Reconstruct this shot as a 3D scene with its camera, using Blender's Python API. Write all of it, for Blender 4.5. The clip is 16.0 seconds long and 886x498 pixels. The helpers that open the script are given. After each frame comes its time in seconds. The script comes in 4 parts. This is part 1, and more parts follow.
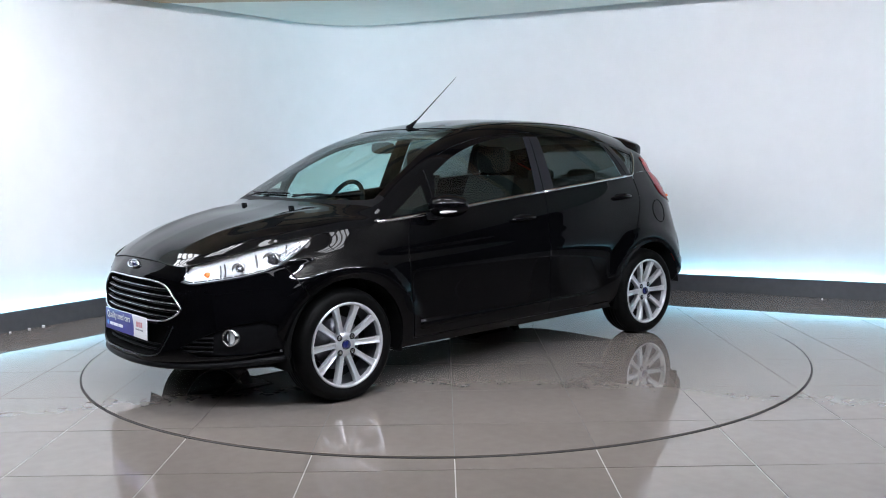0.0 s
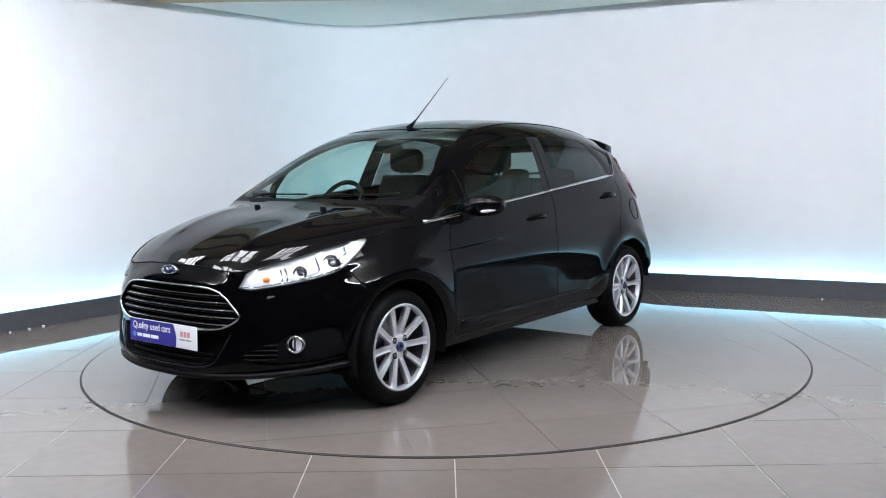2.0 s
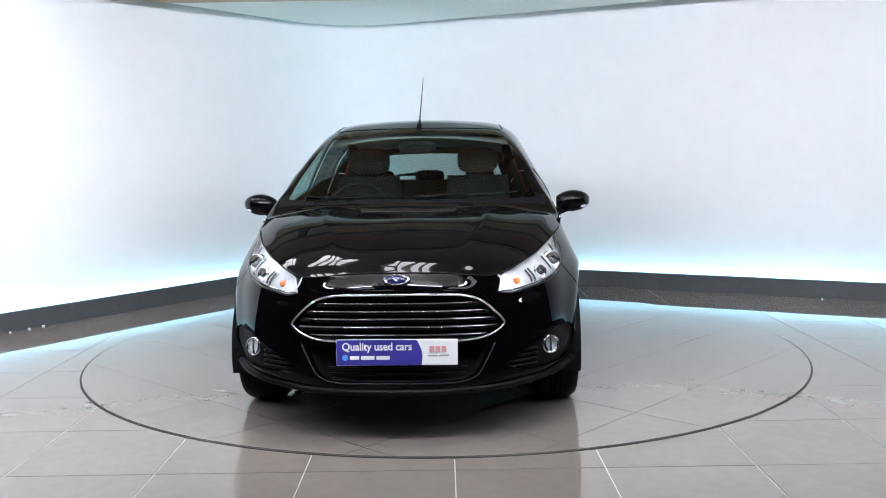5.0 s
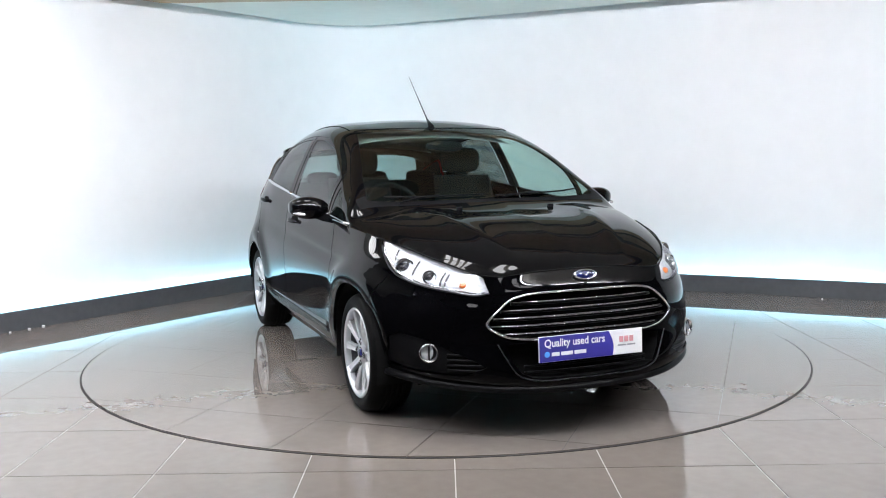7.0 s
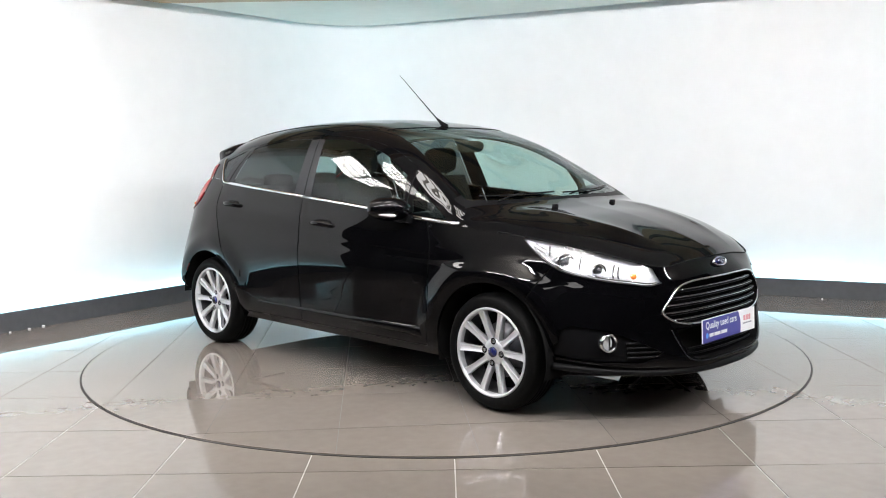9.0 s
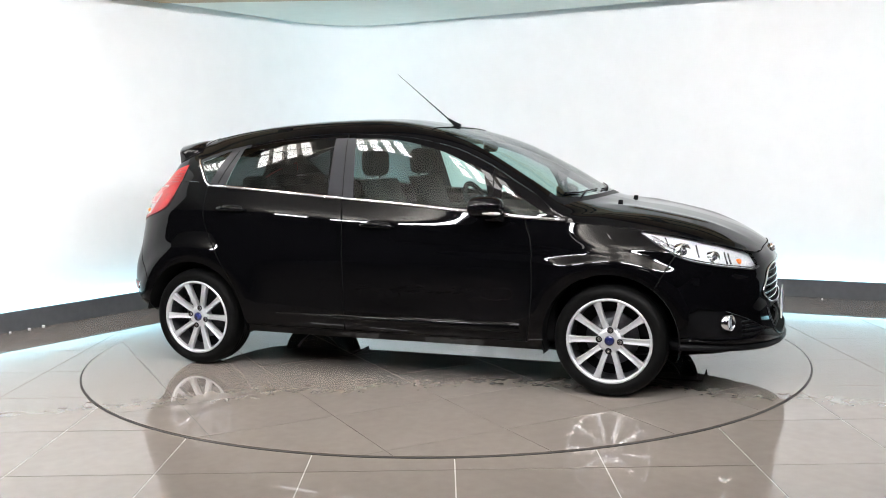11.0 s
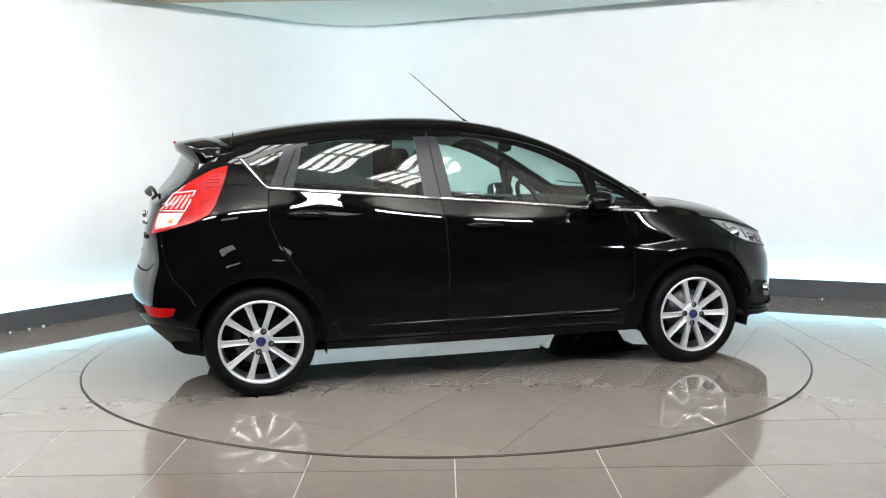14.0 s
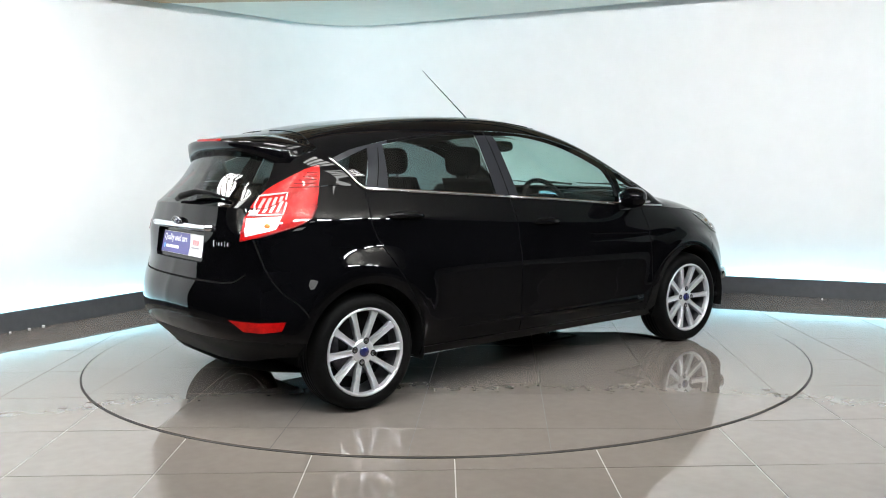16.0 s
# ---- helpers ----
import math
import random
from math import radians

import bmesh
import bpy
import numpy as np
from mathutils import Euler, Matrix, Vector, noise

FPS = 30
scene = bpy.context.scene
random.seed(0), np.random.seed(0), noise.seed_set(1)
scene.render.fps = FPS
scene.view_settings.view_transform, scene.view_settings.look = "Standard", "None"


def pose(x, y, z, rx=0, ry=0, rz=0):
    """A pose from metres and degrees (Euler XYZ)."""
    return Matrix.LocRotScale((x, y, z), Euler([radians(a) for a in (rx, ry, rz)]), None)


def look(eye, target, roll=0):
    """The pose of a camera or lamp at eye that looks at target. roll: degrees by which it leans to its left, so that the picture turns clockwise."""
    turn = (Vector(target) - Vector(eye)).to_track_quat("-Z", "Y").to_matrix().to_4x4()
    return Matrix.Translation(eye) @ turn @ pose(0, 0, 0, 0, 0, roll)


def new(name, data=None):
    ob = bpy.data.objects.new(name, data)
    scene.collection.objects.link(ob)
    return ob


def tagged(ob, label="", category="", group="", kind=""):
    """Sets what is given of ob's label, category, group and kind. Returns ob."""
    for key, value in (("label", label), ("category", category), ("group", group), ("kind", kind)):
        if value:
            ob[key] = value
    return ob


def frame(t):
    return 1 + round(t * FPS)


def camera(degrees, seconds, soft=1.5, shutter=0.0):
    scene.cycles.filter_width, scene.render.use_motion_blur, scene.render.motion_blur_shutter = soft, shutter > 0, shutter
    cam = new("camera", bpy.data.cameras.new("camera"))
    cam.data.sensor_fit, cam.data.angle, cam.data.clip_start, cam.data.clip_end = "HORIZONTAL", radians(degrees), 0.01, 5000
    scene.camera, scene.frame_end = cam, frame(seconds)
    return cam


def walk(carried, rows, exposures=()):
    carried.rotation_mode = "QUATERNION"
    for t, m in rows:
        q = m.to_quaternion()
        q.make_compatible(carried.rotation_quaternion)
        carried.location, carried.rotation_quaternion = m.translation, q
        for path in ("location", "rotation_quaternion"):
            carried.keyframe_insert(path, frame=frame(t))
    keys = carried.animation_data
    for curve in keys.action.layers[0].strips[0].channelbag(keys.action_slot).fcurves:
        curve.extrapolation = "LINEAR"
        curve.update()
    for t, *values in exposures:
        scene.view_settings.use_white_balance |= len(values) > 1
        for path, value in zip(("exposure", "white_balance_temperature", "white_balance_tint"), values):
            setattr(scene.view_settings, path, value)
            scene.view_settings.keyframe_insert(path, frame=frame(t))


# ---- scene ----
cam = camera(51.55, 16.0, soft=1.0)
EYE = Vector((0.0, -5.911, 1.25))
AIM = EYE + Vector((-math.sin(0.00117) * math.cos(0.10445), math.cos(0.00117) * math.cos(0.10445), -math.sin(0.10445)))
walk(cam, [(0.0, look(EYE, AIM, -0.9)), (16.0, look(EYE, AIM, -0.9))],
     [(0.0, -0.12, 5900, 12), (4.0, 0.02, 5950, 12), (7.0, 0.15, 6150, 12), (9.0, 0.25, 6500, 11), (12.0, 0.3, 6500, 11), (14.0, 0.25, 6400, 8), (16.0, 0.2, 6350, 7)])

# heading of the turning platform's load, in degrees
HEADING = [(0.0, -138.91), (0.25, -138.82), (0.5, -138.47), (0.75, -137.6), (1.0, -136.35), (1.5, -132.8), (2.0, -127.4), (2.5, -121.6),
           (3.0, -115.7), (3.5, -109.85), (4.0, -103.9), (6.5, -74.15), (7.0, -68.15), (8.0, -56.3), (9.0, -44.6), (11.5, -15.1),
           (12.0, -9.1), (13.0, 2.75), (14.0, 14.45), (15.0, 26.0), (16.0, 37.55)]
CAR_OFF = Vector((0.0114, -0.1388, 0.0))

# ---------------------------------------------------------------- world
world = bpy.data.worlds.new("world")
scene.world = world
world.use_nodes = True
world.node_tree.nodes["Background"].inputs[0].default_value = (0.6, 0.7, 0.8, 1)
world.node_tree.nodes["Background"].inputs[1].default_value = 0.02
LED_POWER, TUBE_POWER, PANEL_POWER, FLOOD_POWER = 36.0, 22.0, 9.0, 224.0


# ---------------------------------------------------------------- materials
def mat(name, color, rough=0.5, metal=0.0, coat=0.0, coat_rough=0.03, spec=0.5, coat_ior=1.5, var=0.0, scale=8.0, bump=0.0, bump_scale=60.0, emit=None, power=0.0, rvar=0.0, alpha_random=0.0):
    m = bpy.data.materials.new(name)
    m.use_nodes = True
    nt = m.node_tree
    b = nt.nodes["Principled BSDF"]
    b.inputs["Base Color"].default_value = (*color, 1)
    b.inputs["Roughness"].default_value = rough
    b.inputs["Metallic"].default_value = metal
    b.inputs["Coat Weight"].default_value = coat
    b.inputs["Coat Roughness"].default_value = coat_rough
    b.inputs["Specular IOR Level"].default_value = spec
    b.inputs["Coat IOR"].default_value = coat_ior
    if emit:
        b.inputs["Emission Color"].default_value = (*emit, 1)
        b.inputs["Emission Strength"].default_value = power
    tc = nt.nodes.new("ShaderNodeTexCoord")
    if var or alpha_random:
        n1, n2 = nt.nodes.new("ShaderNodeTexNoise"), nt.nodes.new("ShaderNodeTexNoise")
        n1.inputs["Scale"].default_value, n2.inputs["Scale"].default_value = scale, scale * 7.3
        n1.inputs["Detail"].default_value = 6
        for n in (n1, n2):
            nt.links.new(tc.outputs["Object"], n.inputs["Vector"])
        add = nt.nodes.new("ShaderNodeMath")
        add.operation = "ADD"
        nt.links.new(n1.outputs["Fac"], add.inputs[0])
        nt.links.new(n2.outputs["Fac"], add.inputs[1])
        last = add
        if alpha_random:
            oi, mul, ad2 = nt.nodes.new("ShaderNodeObjectInfo"), nt.nodes.new("ShaderNodeMath"), nt.nodes.new("ShaderNodeMath")
            mul.operation, ad2.operation = "MULTIPLY", "ADD"
            mul.inputs[1].default_value = alpha_random
            nt.links.new(oi.outputs["Random"], mul.inputs[0])
            nt.links.new(mul.outputs[0], ad2.inputs[0])
            nt.links.new(add.outputs[0], ad2.inputs[1])
            last = ad2
        mr = nt.nodes.new("ShaderNodeMapRange")
        mr.inputs["From Min"].default_value, mr.inputs["From Max"].default_value = 0.6, 1.4 + alpha_random
        mr.inputs["To Min"].default_value, mr.inputs["To Max"].default_value = 1 - var, 1 + var
        nt.links.new(last.outputs[0], mr.inputs["Value"])
        mx = nt.nodes.new("ShaderNodeVectorMath")
        mx.operation = "SCALE"
        mx.inputs[0].default_value = color
        nt.links.new(mr.outputs[0], mx.inputs["Scale"])
        nt.links.new(mx.outputs[0], b.inputs["Base Color"])
        if rvar:
            m2 = nt.nodes.new("ShaderNodeMapRange")
            m2.inputs["From Min"].default_value, m2.inputs["From Max"].default_value = 0.6, 1.4
            m2.inputs["To Min"].default_value, m2.inputs["To Max"].default_value = max(0.0, rough - rvar), rough + rvar
            nt.links.new(add.outputs[0], m2.inputs["Value"])
            nt.links.new(m2.outputs[0], b.inputs["Roughness"])
    if bump:
        nb, bp = nt.nodes.new("ShaderNodeTexNoise"), nt.nodes.new("ShaderNodeBump")
        nb.inputs["Scale"].default_value = bump_scale
        bp.inputs["Strength"].default_value = bump
        bp.inputs["Distance"].default_value = 0.002
        nt.links.new(tc.outputs["Object"], nb.inputs["Vector"])
        nt.links.new(nb.outputs["Fac"], bp.inputs["Height"])
        nt.links.new(bp.outputs["Normal"], b.inputs["Normal"])
    return m


def glass(name, tint, gloss=0.045, rough=0.0):
    """Thin pane: tinted see-through with Fresnel gloss."""
    m = bpy.data.materials.new(name)
    m.use_nodes = True
    nt = m.node_tree
    nt.nodes.remove(nt.nodes["Principled BSDF"])
    out = nt.nodes["Material Output"]
    tr, gl, fr, mx = (nt.nodes.new(k) for k in ("ShaderNodeBsdfTransparent", "ShaderNodeBsdfGlossy", "ShaderNodeLayerWeight", "ShaderNodeMixShader"))
    tr.inputs[0].default_value = (*tint, 1)
    gl.inputs["Roughness"].default_value = rough
    fr.inputs["Blend"].default_value = 0.5
    pw, ml = nt.nodes.new("ShaderNodeMath"), nt.nodes.new("ShaderNodeMath")
    pw.operation, ml.operation = "POWER", "MULTIPLY_ADD"
    pw.inputs[1].default_value, ml.inputs[1].default_value, ml.inputs[2].default_value = 5.0, 0.9, gloss
    nt.links.new(fr.outputs["Facing"], pw.inputs[0])
    nt.links.new(pw.outputs[0], ml.inputs[0])
    nt.links.new(ml.outputs[0], mx.inputs[0])
    nt.links.new(tr.outputs[0], mx.inputs[1])
    nt.links.new(gl.outputs[0], mx.inputs[2])
    nt.links.new(mx.outputs[0], out.inputs["Surface"])
    return m


def glow(name, color, power):
    m = bpy.data.materials.new(name)
    m.use_nodes = True
    nt = m.node_tree
    nt.nodes.remove(nt.nodes["Principled BSDF"])
    e = nt.nodes.new("ShaderNodeEmission")
    e.inputs[0].default_value, e.inputs[1].default_value = (*color, 1), power
    nt.links.new(e.outputs[0], nt.nodes["Material Output"].inputs["Surface"])
    return m


PAINT = mat("black_paint", (0.0012, 0.0012, 0.0015), 0.5, 0.0, 1.0, 0.012, 0.0, 1.25, 0.25, 30.0)
PLASTIC = mat("black_plastic", (0.0035, 0.0035, 0.004), 0.42, 0, 0, 0, 0.07, 1.5, 0.2, 40.0, 0.2, 400)
SATIN = mat("satin_black_trim", (0.009, 0.0095, 0.012), 0.32, 0, 0, 0, 0.22, 1.5, 0.1, 20.0)
SEAM = mat("seam_shadow", (0.003, 0.003, 0.003), 0.8, spec=0.1)
CHROME = mat("chrome", (0.66, 0.67, 0.69), 0.08, 1.0, var=0.04, scale=20)
ALLOY = mat("silver_alloy", (0.56, 0.57, 0.59), 0.28, 0.55, 0.4, 0.06, var=0.05, scale=15)
DARKMETAL = mat("brake_metal", (0.12, 0.12, 0.13), 0.45, 0.8, var=0.3, scale=30)
RUBBER = mat("tyre_rubber", (0.0030, 0.0030, 0.0030), 0.55, spec=0.06, var=0.25, scale=25, bump=0.2, bump_scale=150)
CABIN = mat("cabin_fabric", (0.006, 0.006, 0.0065), 0.85, spec=0.12, var=0.3, scale=30, bump=0.3, bump_scale=500)
CABINLIGHT = mat("cabin_headliner", (0.30, 0.30, 0.29), 0.9, var=0.1, scale=12)
LAMPCHROME = mat("lamp_reflector", (0.70, 0.71, 0.72), 0.2, 0.4, var=0.3, scale=16, bump=0.9, bump_scale=32)
LAMPDARK = mat("lamp_projector", (0.04, 0.04, 0.05), 0.1, 0.3, 1.0)
AMBER = mat("amber_lens", (0.80, 0.20, 0.04), 0.25, coat=1.0, var=0.2, scale=60)
REDLENS = mat("red_lens", (0.25, 0.0012, 0.0015), 0.35, spec=0.05, coat=0.6, coat_rough=0.02, var=0.5, scale=22, bump=0.3, bump_scale=120)
REDDARK = mat("dark_red_lens", (0.12, 0.001, 0.002), 0.3, spec=0.1, coat=0.4, var=0.2, scale=45)
WHITELENS = mat("clear_lens", (0.52, 0.49, 0.49), 0.25, 0.3, coat=1.0, coat_rough=0.02, var=0.45, scale=30, bump=0.3, bump_scale=120)
GLASS_CLEAR = glass("greenish_glass", (0.66, 0.82, 0.78), 0.06)
GLASS_TINT = glass("privacy_glass", (0.16, 0.19, 0.19))
GLASS_REAR = glass("rear_screen_glass", (0.34, 0.40, 0.39))
GLASS_LAMP = glass("lamp_cover", (0.96, 0.97, 0.98))
MIRROR = mat("mirror_glass", (0.9, 0.92, 0.93), 0.02, 1.0)
PLATEBLUE = mat("show_plate_blue", (0.035, 0.03, 0.24), 0.3, coat=0.3, var=0.05, scale=20)
PLATEWHITE = mat("show_plate_white", (0.8, 0.8, 0.8), 0.35, coat=0.3, var=0.04, scale=20)
INKRED = mat("red_mark", (0.62, 0.28, 0.30), 0.5)
INKGREY = mat("grey_mark", (0.3, 0.3, 0.32), 0.5)
BADGEBLUE = mat("badge_blue", (0.008, 0.012, 0.075), 0.2, coat=1.0)

WALLPAINT = mat("white_wall_paint", (0.80, 0.81, 0.82), 0.6, var=0.025, scale=0.8, bump=0.05, bump_scale=200)
CEILPAINT = mat("ceiling_paint", (0.72, 0.67, 0.60), 0.8, var=0.04, scale=1.0)
SKIRT = mat("dark_grey_skirting", (0.065, 0.068, 0.075), 0.45, var=0.15, scale=3.0, bump=0.08, bump_scale=90)
TILE = mat("polished_grey_tile", (0.176, 0.153, 0.136), 0.03, coat=0.25, coat_rough=0.01, spec=0.5, var=0.10, scale=2.2, alpha_random=0.25)
GROUT = mat("grout", (0.36, 0.345, 0.33), 0.8, var=0.2, scale=10)
GROUTDARK = mat("dark_grout", (0.09, 0.085, 0.08), 0.8, var=0.2, scale=10)
RINGMETAL = mat("ring_gap", (0.007, 0.006, 0.006), 0.6, var=0.2, scale=10)
# the unseen hall's dimness is put into this near-black colour
DARKWALL = mat("unseen_dark_hall", (0.010, 0.010, 0.010), 0.8, var=0.2, scale=1.0)
REFLECTBROWN = mat("brown_reflection_panel", (0.50, 0.34, 0.21), 0.7, var=0.2, scale=1.4)
BEAM = mat("brown_steel_beam", (0.10, 0.075, 0.055), 0.6, var=0.25, scale=2.0)
LED = glow("cyan_led_strip", (0.36, 0.84, 1.0), LED_POWER)
TUBE = glow("white_tube_light", (1.0, 0.98, 0.95), TUBE_POWER)
FLOOD = glow("added_flood_glow", (0.97, 0.98, 1.0), FLOOD_POWER)
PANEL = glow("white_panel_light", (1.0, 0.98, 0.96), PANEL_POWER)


# ---------------------------------------------------------------- mesh helpers
def finish(name, bm, material, parent=None, label="", smooth=False):
    me = bpy.data.meshes.new(name)
    bm.to_mesh(me)
    bm.free()
    me.materials.append(material)
    if smooth:
        for p in me.polygons:
            p.use_smooth = True
    ob = new(name, me)
    if parent:
        ob.parent = parent
    if label:
        tagged(ob, label)
    return ob


def part(name, bm, material, parent, label="", smooth=True):
    return finish(name, bm, material, parent, label, smooth)


def box(bm, x0, x1, y0, y1, z0, z1, bevel=0.0, segs=2):
    r = bmesh.ops.create_cube(bm, size=1.0, matrix=Matrix.Translation(((x0 + x1) / 2, (y0 + y1) / 2, (z0 + z1) / 2)) @ Matrix.Diagonal((x1 - x0, y1 - y0, z1 - z0, 1)))
    if bevel:
        es = list({e for v in r["verts"] for e in v.link_edges})
        bmesh.ops.bevel(bm, geom=es, offset=bevel, segments=segs, affect="EDGES", profile=0.5)
    return r["verts"]


def prism(bm, poly, z0, z1):
    lo = [bm.verts.new((x, y, z0)) for x, y in poly]
    hi = [bm.verts.new((x, y, z1)) for x, y in poly]
    n = len(poly)
    bm.faces.new(hi)
    bm.faces.new(lo[::-1])
    for i in range(n):
        bm.faces.new((lo[i], lo[(i + 1) % n], hi[(i + 1) % n], hi[i]))


def lathe(bm, profile, n=48, axis="y", centre=(0, 0, 0)):
    """Turns a profile of (radius, height) about an axis."""
    rings = []
    for r, h in profile:
        ring = []
        for i in range(n):
            a = 2 * math.pi * i / n
            p = (r * math.cos(a), h, r * math.sin(a)) if axis == "y" else (h, r * math.cos(a), r * math.sin(a)) if axis == "x" else (r * math.cos(a), r * math.sin(a), h)
            ring.append(bm.verts.new((p[0] + centre[0], p[1] + centre[1], p[2] + centre[2])))
        rings.append(ring)
    for a, b in zip(rings, rings[1:]):
        for i in range(n):
            bm.faces.new((a[i], a[(i + 1) % n], b[(i + 1) % n], b[i]))
    return rings


def tube(bm, pts, radius, n=10, closed=False, flat=1.0):
    """A round bar along points; radius may be a list."""
    pts = [Vector(p) for p in pts]
    rings, m = [], len(pts)
    for i, p in enumerate(pts):
        d = (pts[(i + 1) % m] - pts[i - 1]) if closed else (pts[min(i + 1, m - 1)] - pts[max(i - 1, 0)])
        d.normalize()
        side = d.cross(Vector((0, 0, 1)))
        if side.length < 1e-3:
            side = d.cross(Vector((0, 1, 0)))
        side.normalize()
        up = side.cross(d)
        r = radius[i] if isinstance(radius, (list, tuple)) else radius
        rings.append([bm.verts.new(p + side * r * flat * math.cos(2 * math.pi * k / n) + up * r * math.sin(2 * math.pi * k / n)) for k in range(n)])
    for i in range(m if closed else m - 1):
        a, b = rings[i], rings[(i + 1) % m]
        for k in range(n):
            bm.faces.new((a[k], a[(k + 1) % n], b[(k + 1) % n], b[k]))
    if not closed:
        bm.faces.new(rings[0][::-1])
        bm.faces.new(rings[-1])


def loft(bm, sections, cap=True):
    rows = [[bm.verts.new(p) for p in s] for s in sections]
    n = len(rows[0])
    for a, b in zip(rows, rows[1:]):
        for k in range(n):
            bm.faces.new((a[k], a[(k + 1) % n], b[(k + 1) % n], b[k]))
    if cap:
        bm.faces.new(rows[0][::-1])
        bm.faces.new(rows[-1])


def ellipsoid(bm, c, r, nu=24, nv=14, power=1.0):
    rings = []
    sg = lambda v: math.copysign(abs(v) ** power, v)
    for j in range(1, nv):
        b = -math.pi / 2 + math.pi * j / nv
        rings.append([(c[0] + r[0] * sg(math.cos(b)) * sg(math.cos(2 * math.pi * i / nu)), c[1] + r[1] * sg(math.cos(b)) * sg(math.sin(2 * math.pi * i / nu)), c[2] + r[2] * sg(math.sin(b))) for i in range(nu)])
    loft(bm, rings)


# ---------------------------------------------------------------- studio: floor, walls, ceiling, lights
TILE_W, JOINT, RING_R, TX, TY = 0.6, 0.005, 2.226, 0.03, -2.37


def build_floor():
    bm = bmesh.new()
    prism(bm, [(-14, -13), (14, -13), (14, 7), (-14, 7)], -0.25, -0.0085)
    floor = finish("floor", bm, GROUT)
    tagged(floor, "polished grey-brown porcelain tiles with pale grout joints", "floor", kind="structure")
    # one mesh for all whole tiles
    bm = bmesh.new()
    h = (TILE_W - JOINT) / 2
    box(bm, -h, h, -h, h, -0.012, -0.006)
    me = bpy.data.meshes.new("tile")
    bm.to_mesh(me)
    bm.free()
    me.materials.append(TILE)
    for i in range(-11, 8):
        for j in range(-2, 12):
            x, y = TX + (i + 0.5) * TILE_W, TY + (j + 0.5) * TILE_W
            if math.hypot(abs(x) + 0.3, abs(y) + 0.3) < RING_R or y > 4.6 or (x < -3.0 and y > 1.2) or (x > 4.4 and y > 1.8):
                continue
            t = new("tile", me)
            t.location = (x, y, 0)
            t.parent = floor
    bm = bmesh.new()
    for i in range(-16, 17):
        for j in range(-17, -2):
            x, y = TX + (i + 0.5) * TILE_W, TY + (j + 0.5) * TILE_W
            prism(bm, [(x - h, y - h), (x + h, y - h), (x + h, y + h), (x - h, y + h)], -0.012, -0.006)
    far = finish("tiles_behind", bm, TILE, floor)
    tagged(far, kind="stuff")
    # gap ring round the platform
    bm = bmesh.new()
    lathe(bm, [(RING_R - 0.02, -0.012), (RING_R - 0.02, -0.0035), (RING_R + 0.006, -0.0035), (RING_R + 0.006, -0.012)], 160, "z")
    ring = finish("turntable_rim", bm, RINGMETAL)
    tagged(ring, "thin dark metal rim gap around the turntable", "rim", kind="structure")


def clip_disc(poly, r, n=128):
    for k in range(n):
        a = 2 * math.pi * k / n
        nx, ny, out = math.cos(a), math.sin(a), []
        for i, p in enumerate(poly):
            q = poly[(i + 1) % len(poly)]
            dp, dq = p[0] * nx + p[1] * ny - r, q[0] * nx + q[1] * ny - r
            if dp <= 0:
                out.append(p)
            if (dp < 0 < dq) or (dq < 0 < dp):
                s = dp / (dp - dq)
                out.append((p[0] + s * (q[0] - p[0]), p[1] + s * (q[1] - p[1])))
        poly = out
        if len(poly) < 3:
            return None
    return poly


def build_turntable():
    bm = bmesh.new()
    n, r = 160, RING_R - 0.005
    prism(bm, [(r * math.cos(2 * math.pi * i / n), r * math.sin(2 * math.pi * i / n)) for i in range(n)], -0.02, -0.0025)
    table = finish("turntable", bm, GROUTDARK)
    tagged(table, "round flush turntable platform topped with polished grey tiles", "turntable", kind="structure")
    h = (TILE_W - 0.003) / 2
    for i in range(-4, 4):
        for j in range(0, 8):
            x, y = TX + (i + 0.5) * TILE_W, TY + (j + 0.5) * TILE_W
            poly = clip_disc([(x - h, y - h), (x + h, y - h), (x + h, y + h), (x - h, y + h)], r)
            if not poly:
                continue
            poly = [(p[0] - x, p[1] - y) for p in poly]
            clean = [p for k, p in enumerate(poly) if math.dist(p, poly[k - 1]) > 1e-4]
            if len(clean) < 3:
                continue
            bm = bmesh.new()
            prism(bm, clean, -0.008, 0.0)
            t = finish("tile", bm, TILE, table)
            t.location = (x, y, 0)
    return table


WALL_L = [(-4.1, -0.595), (-1.72, 2.79)]
CORNER = (-1.02, 3.79)
WALL_R = [(-0.2, 3.40), (7.2, -0.36)]


def wall_line(offset, n=48):
    """Plan of the back walls with a rounded corner, moved into the room by offset."""
    a, b = Vector((*WALL_L[0], 0)), Vector((*CORNER, 0))
    c = Vector((*WALL_R[1], 0))
    d1, d2 = (b - a).normalized(), (c - b).normalized()
    n1, n2 = Vector((d1.y, -d1.x, 0)), Vector((d2.y, -d2.x, 0))
    a2, c2 = a + n1 * offset, c + n2 * offset
    s = (n1 + n2) * (offset / (1 + n1.dot(n2)))
    b2 = b + s
    cut = 0.75
    p0, p2 = b2 - d1 * cut, b2 + d2 * cut
    arc = [(1 - t) ** 2 * p0 + 2 * t * (1 - t) * b2 + t * t * p2 for t in [k / n for k in range(n + 1)]]
    return [a2] + arc + [c2]


def strip_wall(bm, outer, inner, z0, z1):
    loft(bm, [[(o.x, o.y, z0), (i.x, i.y, z0), (i.x, i.y, z1), (o.x, o.y, z1)] for o, i in zip(outer, inner)])


